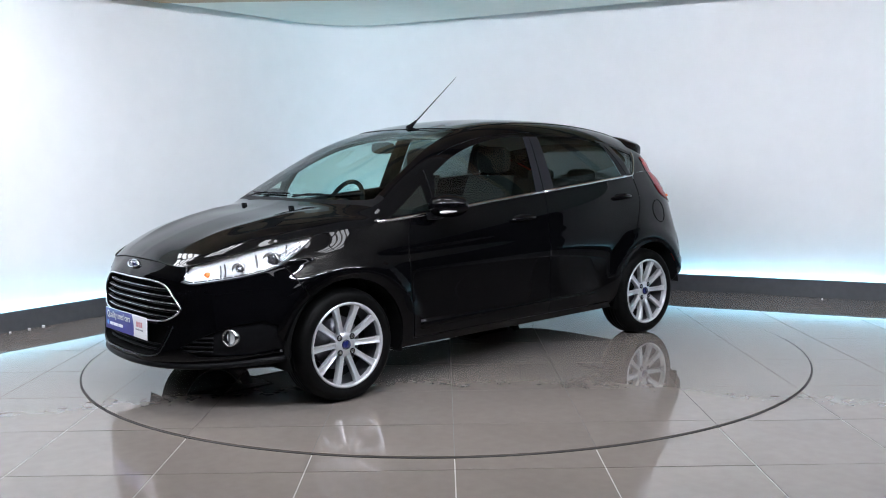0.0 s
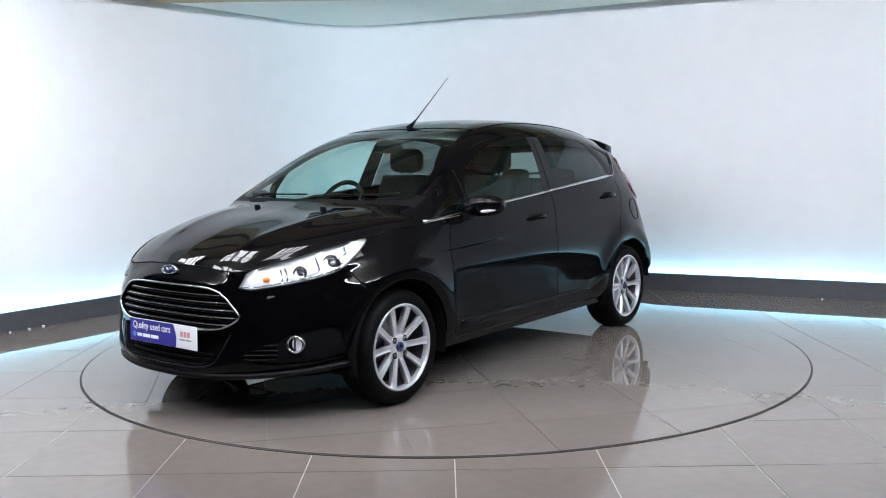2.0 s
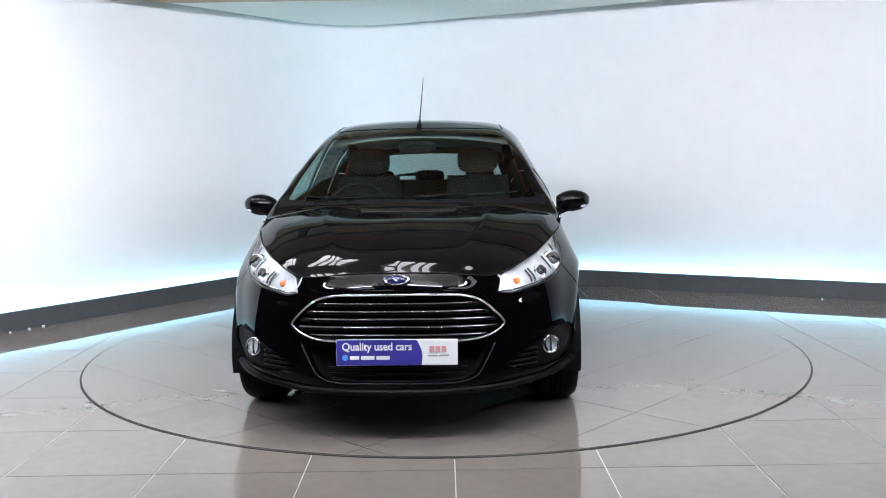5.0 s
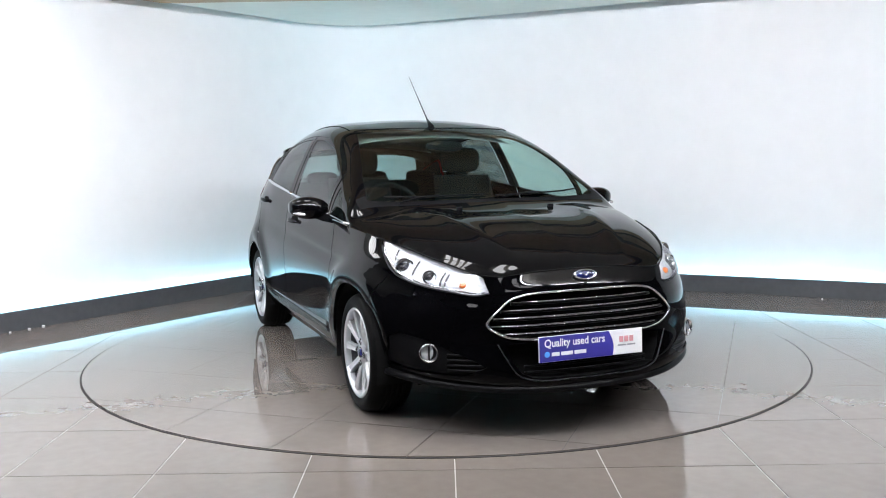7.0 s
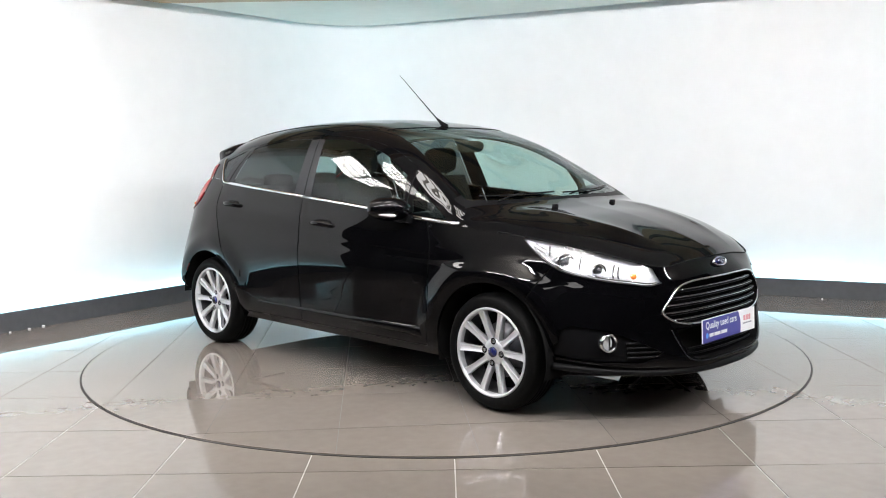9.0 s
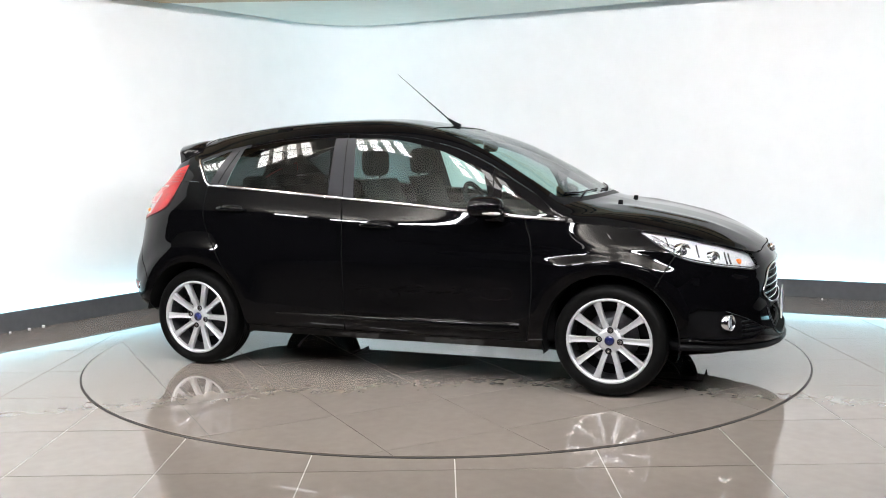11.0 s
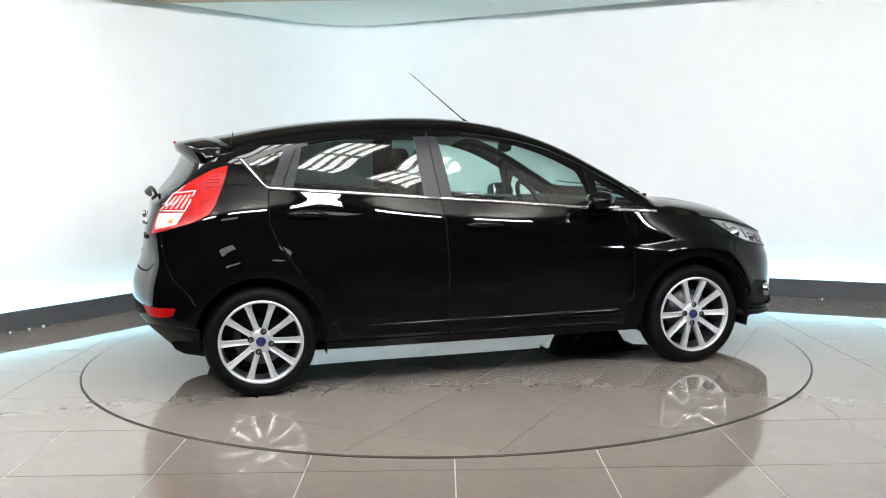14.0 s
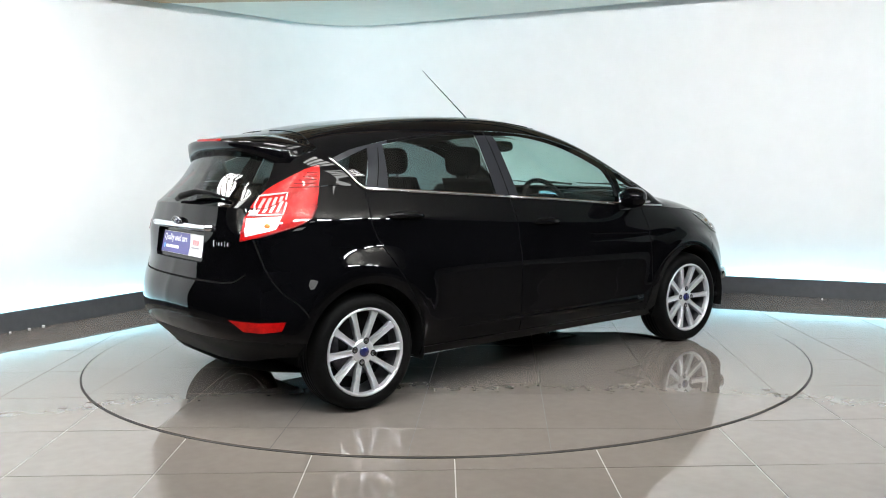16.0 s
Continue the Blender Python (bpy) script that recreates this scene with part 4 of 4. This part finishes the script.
# badges
def oval(name, c, n_dir, w, h, parent, label):
    bm = bmesh.new()
    prof = [(.0005, .006), (.75, .005), (.8, .005), (.86, .009), (.94, .009), (1.0, .004), (1.0, -.006)]
    rings = lathe(bm, prof, 40, "x")
    for v in bm.verts:
        v.co.y *= w / 2
        v.co.z *= h / 2
    b = part(name, bm, CHROME, parent, label)
    b.matrix_basis = Matrix.Translation(c) @ Vector(n_dir).to_track_quat("X", "Z").to_matrix().to_4x4()
    bm = bmesh.new()
    lathe(bm, [(.0005, .0075), (.74, .0065), (.76, .004)], 32, "x")
    for v in bm.verts:
        v.co.y *= w / 2
        v.co.z *= h / 2
    part("badge_field", bm, BADGEBLUE, b, "dark blue oval badge field")
    bm = bmesh.new()
    tube(bm, [(.009, -w * .22 + w * .44 * i / 12, h * .13 * math.sin(i / 12 * 2 * math.pi * 1.5)) for i in range(13)], .0035, 6)
    part("badge_mark", bm, CHROME, b)


oval("front_badge", on_front(0, .705, .004), (1, 0, .55), .118, .048, bumper, "chrome oval badge above the grille")


def show_plate(c, pitch, facing, parent, name):
    """Blue and white display plate; x is its outward side."""
    bm = bmesh.new()
    box(bm, -.006, .0, -.26, .26, -.056, .056, .002, 1)
    pl = part(name, bm, PLATEWHITE, parent, "blue and white dealer show plate", False)
    pl.matrix_basis = pose(*c, 0, pitch, facing)
    # blue field with a curved end
    bm = bmesh.new()
    outl = [(-.2585, -.0545), (.105, -.0545)] + [(.105 + .013 * math.sin(math.pi * k / 10) - .02 * (k / 10), -.0545 + .109 * k / 10) for k in range(1, 10)] + [(.085, .0545), (-.2585, .0545)]
    vs = [bm.verts.new((.0015, y, z)) for y, z in outl]
    bm.faces.new(vs)
    part("blue_field", bm, PLATEBLUE, pl, "dark blue printed field", False)
    cu = bpy.data.curves.new("plate_text", "FONT")
    cu.body, cu.size, cu.align_x = "Quality used cars", .047, "LEFT"
    cu.offset = .0009
    tx = new("plate_text", cu)
    me = bpy.data.meshes.new_from_object(tx)
    bpy.data.objects.remove(tx)
    w = max(v.co.x for v in me.vertices)
    for v in me.vertices:
        x, y = v.co.x * .30 / w, v.co.y
        v.co = (.003, -.235 + x, .010 + y)
    me.materials.append(PLATEWHITE)
    put("plate_text", me, pl, "white printed words")
    bm = bmesh.new()
    lathe(bm, [(.0005, .003), (.013, .003)], 20, "x", (0, -.222, -.022))
    part("round_mark", bm, mat("mark_blue", (.08, .3, .75), .4), pl, smooth=False)
    x = -.20
    for wd in (.038, .058, .058):
        bm = bmesh.new()
        box(bm, .002, .003, x, x + wd, -.031, -.015)
        part("print_bar", bm, PLATEWHITE, pl, smooth=False)
        x += wd + .008
    for k, (y0, y1, z0, z1, m) in enumerate(((.140, .160, .0, .026, INKRED), (.166, .186, .0, .026, INKRED), (.192, .212, .0, .026, INKRED), (.132, .175, -.017, -.010, INKGREY), (.180, .222, -.017, -.010, INKGREY))):
        bm = bmesh.new()
        box(bm, .001, .002, y0, y1, z0, z1)
        part("print_bar", bm, m, pl, smooth=False)
    return pl


fp = show_plate((2.052, 0, .405), -2, 0, bumper, "front_plate")
rp = show_plate((-1.818, 0, .808), -13, 180, tailgate, "rear_plate")
bm = bmesh.new()
rim = [(-.29, .735), (-.305, .75), (-.30, .875), (-.29, .885), (.29, .885), (.30, .875), (.305, .75), (.29, .735)]
A = [bm.verts.new(on_front(y, z, 0, True)) for y, z in rim]
B = [bm.verts.new((-1.795 - (.885 - z) * .22, y * .98, z)) for y, z in rim]
for k in range(8):
    bm.faces.new((A[k], A[(k + 1) % 8], B[(k + 1) % 8], B[k]))
bm.faces.new(B)
part("plate_recess", bm, PAINT, tailgate, smooth=False)

# bonnet creases are in the surface; washer jets and wipers
for s in BOTH:
    p = on_top(1.20, .26 * s, .004)
    bm = bmesh.new()
    box(bm, -.012, .012, -.014, .014, -.008, .010, .004)
    part("washer_jet", bm, PLASTIC, hood, "small black washer jet").location = p


def wiper(pts, pivot):
    w = ring_bar([on_top(x, y, .007) for x, y in pts], .004, PLASTIC, "wiper", car, "black windscreen wiper", closed=False)
    ring_bar([on_top(pivot[0], pivot[1], .008), on_top((pivot[0] + pts[2][0]) / 2, (pivot[1] + pts[2][1]) / 2, .018), on_top(pts[2][0], pts[2][1], .012)], .005, PLASTIC, "wiper_arm", w, closed=False)


wiper([(1.035, .02), (1.03, .15), (1.012, .30), (.98, .45), (.935, .57)], (1.06, .05))
wiper([(.955, -.58), (1.0, -.42), (1.015, -.30), (1.02, -.15), (1.02, -.04)], (1.03, -.52))

# ---------------------------------------------------------------- car: sides
for s in BOTH:
    d, r = doors["f", s], doors["r", s]
    # chrome strip along the belt, up the rear of the glazing
    belt = [(1.01, .896), (.80, .912), (.55, .933), (.2, .966), (-.26, 1.004), (-.7, 1.042), (-1.17, 1.079)]
    def strip(line, wd, name, parent, m=CHROME):
        bm = bmesh.new()
        secs = []
        for x, z in line:
            a, b = on_side(x, z - wd / 2, .006, s), on_side(x, z + wd / 2, .006, s, True)
            o = Vector((0, .004 * s, 0))
            i = Vector((0, -.012 * s, 0))
            secs.append([a + i, a, (a + b) / 2 + o, b, b + i])
        loft(bm, secs)
        bmesh.ops.recalc_face_normals(bm, faces=bm.faces)
        return part(name, bm, m, parent, "bright chrome window strip")
    strip(curve2(belt[:5], 4), .015, "chrome_strip", d)
    strip(curve2(belt[4:], 4), .015, "chrome_strip", r)
    up = curve2([(-1.17, 1.079), (-1.20, 1.10), (-1.25, 1.165), (-1.292, 1.214), (-1.303, 1.230)], 4)
    bm = bmesh.new()
    tube(bm, [on_side(x, z, .003, s, True) for x, z in up], .006, 8)
    part("chrome_strip", bm, CHROME, body, "bright chrome window strip")
    # lines dividing the black pillars
    for a, b in (((-.262, 1.01), (-.30, 1.36)), ((-1.105, 1.09), (-1.02, 1.28)), ((.625, .94), (.60, 1.155))):
        ring_bar([on_side(a[0] + (b[0] - a[0]) * i / 6, a[1] + (b[1] - a[1]) * i / 6, -.001, s, True) for i in range(7)], .003, SEAM, "pillar_gap", body, n=6, closed=False)
    # handles
    for (x0, x1, z0, z1, pr) in ((-.135, .075, .858, .850, d), (-1.085, -.875, .942, .935, r)):
        xm, zm = (x0 + x1) / 2, (z0 + z1) / 2
        bm = bmesh.new()
        c = on_side(xm, zm, -.004, s)
        ellipsoid(bm, c, (.085, .006, .030), 28, 10, .8)
        part("handle_cup", bm, SEAM, pr, "recessed handle cup")
        bm = bmesh.new()
        line = [on_side(x0 + (x1 - x0) * i / 12, z0 + (z1 - z0) * i / 12, .006 + .024 * math.sin(math.pi * min(max((i - .5) / 11, 0), 1)) ** .6, s) for i in range(13)]
        tube(bm, line, [.006 + .009 * math.sin(math.pi * i / 12) ** .5 for i in range(13)], 12, flat=.7)
        part("door_handle", bm, PAINT, pr, "black pull handle")
    # shoulder groove bright/dark edges come from the sill moulding
    bm = bmesh.new()
    secs = []
    for i in range(25):
        x = -.68 + 1.46 * i / 24
        hgt = .005 + .026 * i / 24
        z = .345 - .012 * i / 24
        secs.append([on_side(x, z - hgt, -.002, s), on_side(x, z - hgt * .3, .004 * (i / 24) + .001, s), on_side(x, z + hgt, .001, s), on_side(x, z + hgt, -.004, s)])
    loft(bm, secs)
    bmesh.ops.recalc_face_normals(bm, faces=bm.faces)
    part("sill_moulding", bm, PAINT, body, "raised black sill moulding")
    # mirror
    bm = bmesh.new()
    secs = []
    for k in range(13):
        t = k / 12
        w = math.sin(math.pi * (.06 + .90 * t)) ** .45
        y = .805 + .190 * t
        cx, cz = .632 - .05 * t, .964 + .006 * t
        secs.append([(cx + (.098 if math.cos(a) > 0 else .068) * w * math.copysign(abs(math.cos(a)) ** .8, math.cos(a)), y * s, cz + .062 * w * math.copysign(abs(math.sin(a)) ** .8, math.sin(a))) for a in [2 * math.pi * i / 20 for i in range(20)]])
    loft(bm, secs)
    bmesh.ops.recalc_face_normals(bm, faces=bm.faces)
    mir = part("door_mirror", bm, PAINT, d, "black door mirror with side indicator")
    bm = bmesh.new()
    loft(bm, [[(.70, .79 * s, .885), (.60, .79 * s, .885), (.60, .79 * s, .93), (.70, .79 * s, .93)], [(.67, .835 * s, .895), (.60, .835 * s, .895), (.60, .835 * s, .94), (.67, .835 * s, .94)], [(.66, .88 * s, .915), (.60, .88 * s, .915), (.60, .88 * s, .95), (.66, .88 * s, .95)]])
    bmesh.ops.recalc_face_normals(bm, faces=bm.faces)
    part("mirror_stalk", bm, PLASTIC, mir, smooth=False)
    bm = bmesh.new()
    ellipsoid(bm, (.563, .905 * s, .966), (.006, .072, .048), 24, 10, .7)
    part("mirror_glass", bm, MIRROR, mir, "silvered mirror glass")
    bm = bmesh.new()
    tube(bm, [(.708 - .078 * (i / 10) ** 2.2, (.935 + .046 * i / 10) * s, .937 + .004 * i / 10) for i in range(11)], [.003 + .006 * math.sin(math.pi * i / 10) for i in range(11)], 10)
    part("side_indicator", bm, WHITELENS, mir, "clear side indicator lens")

# tail lamps: bright frame, amber bulb, ribs and a dark rim
for s in BOTH:
    lampo = [q for q in car.children if q.name.startswith("tail_light")][0 if s > 0 else 1]
    loop = []
    for (xa, za), (xb, zb) in zip(TAILFRAME, TAILFRAME[1:] + TAILFRAME[:1]):
        loop += [on_side(xa + (xb - xa) * i / 6, za + (zb - za) * i / 6, .004, s, True) for i in range(6)]
    ring_bar(loop, .0045, WHITELENS, "lens_frame", lampo, "pale clear frame round the striped lens", 8)
    ring_bar([on_side(x, z, .003, s) for x, z in TAIL[3:11]], .0045, REDDARK, "lens_rim", lampo, "dark red lamp rim", 6, False)
    bm = bmesh.new()
    ellipsoid(bm, on_side(-1.668, .922, .002, s), (.014, .014, .012), 14, 8)
    part("indicator", bm, AMBER, lampo, "small amber bulb")
    for k in range(5):
        z = 1.165 - .017 * k
        xa, xb = -1.392 - .006 * k, -1.440 - .022 * k
        ring_bar([on_side(xa + (xb - xa) * i / 6, z, .003, s, True) for i in range(7)], .003, REDDARK, "lens_rib", lampo, n=6, closed=False)

# fuel flap on the left side
pts = [on_side(-1.40 + .075 * math.cos(a), .83 + .075 * math.sin(a), .0015, 1) for a in [2 * math.pi * k / 36 for k in range(36)]]
ring_bar(pts, .002, SEAM, "fuel_flap", body, "round fuel filler flap", 6)

# ---------------------------------------------------------------- car: rear
bm = bmesh.new()
secs = []
for k in range(-16, 17):
    b = abs(k / 16)
    y = .575 * k / 16
    xt = -1.657 + .16 * b ** 3
    z = 1.334 - .028 * b ** 2 - .03 * b ** 6
    x0, zr = -1.38 + .04 * b ** 2, 1.366 - .030 * b ** 2 - .05 * b ** 5
    lo = z - .052 - .075 * b ** 4
    secs.append([(x0, y, zr), ((x0 + xt) / 2, y, (zr + z) / 2 + .010), (xt + .014, y, z + .003), (xt, y, z - .008), (xt + .006, y, lo + .008), (xt + .022, y, lo), (-1.52 + .16 * b ** 2, y, 1.245 - .02 * b ** 2 - .05 * b ** 5)])
loft(bm, secs)
bmesh.ops.recalc_face_normals(bm, faces=bm.faces)
sp = part("roof_spoiler", bm, PAINT, tailgate, "black roof spoiler above the rear window")
bm = bmesh.new()
tube(bm, [(-1.652 + .16 * abs(y / .575) ** 3, y, 1.3335) for y in [-.14 + .28 * i / 10 for i in range(11)]], .007, 8)
part("brake_light", bm, REDLENS, sp, "slim red high brake light")
bm = bmesh.new()
secs = []
for i in range(17):
    y = -.37 + .74 * i / 16
    p = on_front(y, .905, 0, True)
    secs.append([p + Vector((.01, 0, -.016)), p + Vector((-.016, 0, -.014)), p + Vector((-.020, 0, .002)), p + Vector((-.010, 0, .014)), p + Vector((.01, 0, .014))])
loft(bm, secs)
bmesh.ops.recalc_face_normals(bm, faces=bm.faces)
part("chrome_bar", bm, CHROME, tailgate, "chrome bar above the rear plate")
oval("rear_badge", on_front(0, .925, .014, True), (-1, 0, .12), .105, .042, tailgate, "chrome oval badge on the tailgate")
bm = bmesh.new()
pts = [on_front(.06, 1.022, .018, True), on_front(-.02, 1.03, .036, True), on_front(-.14, 1.052, .036, True), on_front(-.27, 1.052, .026, True), on_front(-.42, 1.036, .014, True)]
tube(bm, pts, [.014, .019, .015, .010, .006], 10)
part("rear_wiper", bm, PLASTIC, tailgate, "black rear wiper")
# script emblem as plain strokes
for k, (y, w, h) in enumerate(((-.408, .012, .032), (-.430, .006, .018), (-.450, .014, .018), (-.473, .012, .018), (-.493, .008, .028), (-.514, .014, .018))):
    p = on_front(y, .835, .003, True)
    bm = bmesh.new()
    box(bm, p.x - .003, p.x + .003, p.y - w / 2, p.y + w / 2, p.z - h / 2, p.z + h / 2, .002, 1)
    part("emblem_stroke", bm, CHROME, tailgate, smooth=False)

# shut line between the roof's end and the tailgate
for s in BOTH:
    ring_bar([on_top(-1.325 - .03 * (i / 10) ** 2, (.05 + .53 * i / 10) * s, .0) for i in range(11)], .003, SEAM, "hatch_gap", roof, "dark gap above the tailgate", 6, False)
# bonnet gap and roof ditches
lo5 = [Vector(p) for p in spline(RAIL5[10:], 6)]
gap = [Vector((p.x, p.y, p.z + .0015)) for p in lo5] + [Vector((p.x, -p.y, p.z + .0015)) for p in lo5[::-1][1:]]
ring_bar(gap, .0032, SEAM, "bonnet_gap", hood, "dark gap round the bonnet", 6, False)
for s in BOTH:
    ring_bar([on_top(-1.30 + 1.42 * i / 24, (.452 + .062 * (i / 24) ** .8) * s, .0) for i in range(25)], .0035, SEAM, "roof_ditch", roof, "dark roof ditch", 6, False)
ring_bar([on_top(.185 - .008, y, .0005) for y in [-.50 + 1.0 * i / 16 for i in range(17)]], .003, SEAM, "header_seal", roof, "dark windscreen header seal", 6, False)

# aerial
base = on_top(.13, 0, .0)
bm = bmesh.new()
tube(bm, [base + Vector((.03, 0, -.004)), base + Vector((.0, 0, .012)), base + Vector((-.045, 0, .045))], [.017, .014, .006], 10)
aer = part("aerial_base", bm, PLASTIC, roof, "black aerial base")
bm = bmesh.new()
tip = Vector((-.256, .008, 1.748))
b0 = base + Vector((-.04, 0, .04))
tube(bm, [b0 + (tip - b0) * k / 8 for k in range(9)], [.0042 - .0026 * k / 8 for k in range(9)], 8)
part("aerial_rod", bm, SATIN, aer, "thin black aerial rod")


# ---------------------------------------------------------------- car: cabin
def seat(x, y):
    bm = bmesh.new()
    box(bm, x - .25, x + .25, y - .25, y + .25, .38, .56, .06, 3)
    st = part("seat", bm, CABIN, car, "dark fabric seat")
    bm = bmesh.new()
    loft(bm, [[(x - .20 - t * .20 + dx, y + wy * (.25 - .05 * t), .55 + .55 * t) for dx, wy in ((0, -.8), (.05, -1), (.10, -.8), (.12, 0), (.10, .8), (.05, 1), (0, .8), (-.02, 0))] for t in (0, .25, .5, .75, .95, 1.0)])
    bmesh.ops.recalc_face_normals(bm, faces=bm.faces)
    part("backrest", bm, CABIN, st)
    bm = bmesh.new()
    ellipsoid(bm, (x - .37, y, 1.20), (.05, .135, .085), 20, 12, .6)
    part("headrest", bm, CABIN, st)
    for sy in (-.05, .05):
        bm = bmesh.new()
        tube(bm, [(x - .37, y + sy, 1.02), (x - .37, y + sy, 1.14)], .006, 8)
        part("headrest_post", bm, CHROME, st)


seat(.12, .36)
seat(.12, -.36)
for y in (-.38, .0, .38):
    bm = bmesh.new()
    box(bm, -.95, -.55, y - .19, y + .19, .42, .58, .05, 2)
    st = part("rear_seat", bm, CABIN, car, "dark fabric rear seat")
    bm = bmesh.new()
    loft(bm, [[(-.95 - t * .16 + dx, y + wy * .185, .55 + .50 * t) for dx, wy in ((0, -1), (.10, -1), (.12, 0), (.10, 1), (0, 1))] for t in (0, .5, .95, 1)])
    part("backrest", bm, CABIN, st)
    bm = bmesh.new()
    ellipsoid(bm, (-1.08, y, 1.075), (.045, .11, .05), 18, 10, .6)
    part("headrest", bm, CABIN, st)
bm = bmesh.new()
prof = [(.62, .60), (.60, .86), (.64, .925), (.78, .945), (.95, .945), (1.04, .93), (1.02, .60)]
loft(bm, [[(x - .04 * (abs(y) / .7) ** 2, y, z) for x, z in prof] for y in [-.72 + 1.44 * k / 16 for k in range(17)]])
bmesh.ops.recalc_face_normals(bm, faces=bm.faces)
dash = part("dashboard", bm, CABIN, car, "dark grey dashboard")
bm = bmesh.new()
loft(bm, [[(.56 + dx, -.36 + w * .19, .90 + hz) for dx, w, hz in ((.0, -1, 0), (.0, -.8, .055), (.0, 0, .085), (.0, .8, .055), (.0, 1, 0))], [(.82, -.36 + w * .16, .93 + hz) for w, hz in ((-1, 0), (-.8, .02), (0, .035), (.8, .02), (1, 0))]])
part("instrument_hood", bm, CABIN, dash)
# steering wheel on the right-hand side
bm = bmesh.new()
tube(bm, [(0, .183 * math.cos(a), .183 * math.sin(a)) for a in [2 * math.pi * k / 40 for k in range(40)]], .015, 10, True)
sw = part("steering_wheel", bm, CABIN, car, "black steering wheel")
sw.matrix_basis = pose(.42, -.36, .905, 0, -25, 0)
bm = bmesh.new()
ellipsoid(bm, (.02, 0, -.01), (.03, .075, .065), 18, 10, .7)
part("airbag_pad", bm, CABIN, sw)
for a in (0, math.pi, -math.pi / 2):
    bm = bmesh.new()
    tube(bm, [(.015, .05 * math.cos(a), .05 * math.sin(a)), (.0, .178 * math.cos(a), .178 * math.sin(a))], .016, 8)
    part("wheel_spoke", bm, SATIN, sw)
bm = bmesh.new()
ellipsoid(bm, (.36, 0, 1.285), (.022, .115, .036), 22, 10, .7)
part("rear_view_mirror", bm, CABIN, car, "black interior mirror")
# lining of the roof and the inside of doors and pillars
bm = bmesh.new()
rows = [[(x, y, float(np.interp(x, [-1.3, -.9, -.5, -.1, .15], [1.30, 1.375, 1.40, 1.39, 1.345])) - .05 * (y / .55) ** 2) for y in [-.55 + 1.1 * k / 10 for k in range(11)]] for x in [-1.3 + 1.45 * k / 12 for k in range(13)]]
vs = [[bm.verts.new(p) for p in r] for r in rows]
for A, B in zip(vs, vs[1:]):
    for k in range(10):
        bm.faces.new((A[k], A[k + 1], B[k + 1], B[k]))
part("headliner", bm, CABINLIGHT, car, "pale grey headliner")
for s in BOTH:
    bm = bmesh.new()
    box(bm, -1.35, .95, min(.70 * s, .735 * s), max(.70 * s, .735 * s), .25, .90, .01, 1)
    part("door_lining", bm, CABIN, car, "dark door lining", False)
for s in BOTH:
    bm = bmesh.new()
    box(bm, -1.42, -1.2, min(.52 * s, .55 * s), max(.52 * s, .55 * s), .25, 1.06, .01, 1)
    part("quarter_lining", bm, CABIN, car, "dark quarter lining", False)
bm = bmesh.new()
box(bm, -1.55, 1.0, -.70, .70, .24, .30)
part("cabin_floor", bm, CABIN, car, "", False)
bm = bmesh.new()
box(bm, 1.02, 1.08, -.70, .70, .25, .93)
part("bulkhead", bm, SEAM, car, "", False)
bm = bmesh.new()
box(bm, -1.70, -1.10, -.60, .60, .86, .90)
part("parcel_shelf", bm, CABIN, car, "dark parcel shelf", False)


# ---------------------------------------------------------------- what turns
def motions():
    rows = []
    for t, a in HEADING:
        c, s = math.cos(radians(a)), math.sin(radians(a))
        rows.append((t, pose(c * CAR_OFF.x - s * CAR_OFF.y, s * CAR_OFF.x + c * CAR_OFF.y, 0.0, 0, 0, a)))
    walk(car, rows)
    walk(table, [(t, pose(0, 0, 0, 0, 0, a + 138.91)) for t, a in HEADING])


motions()
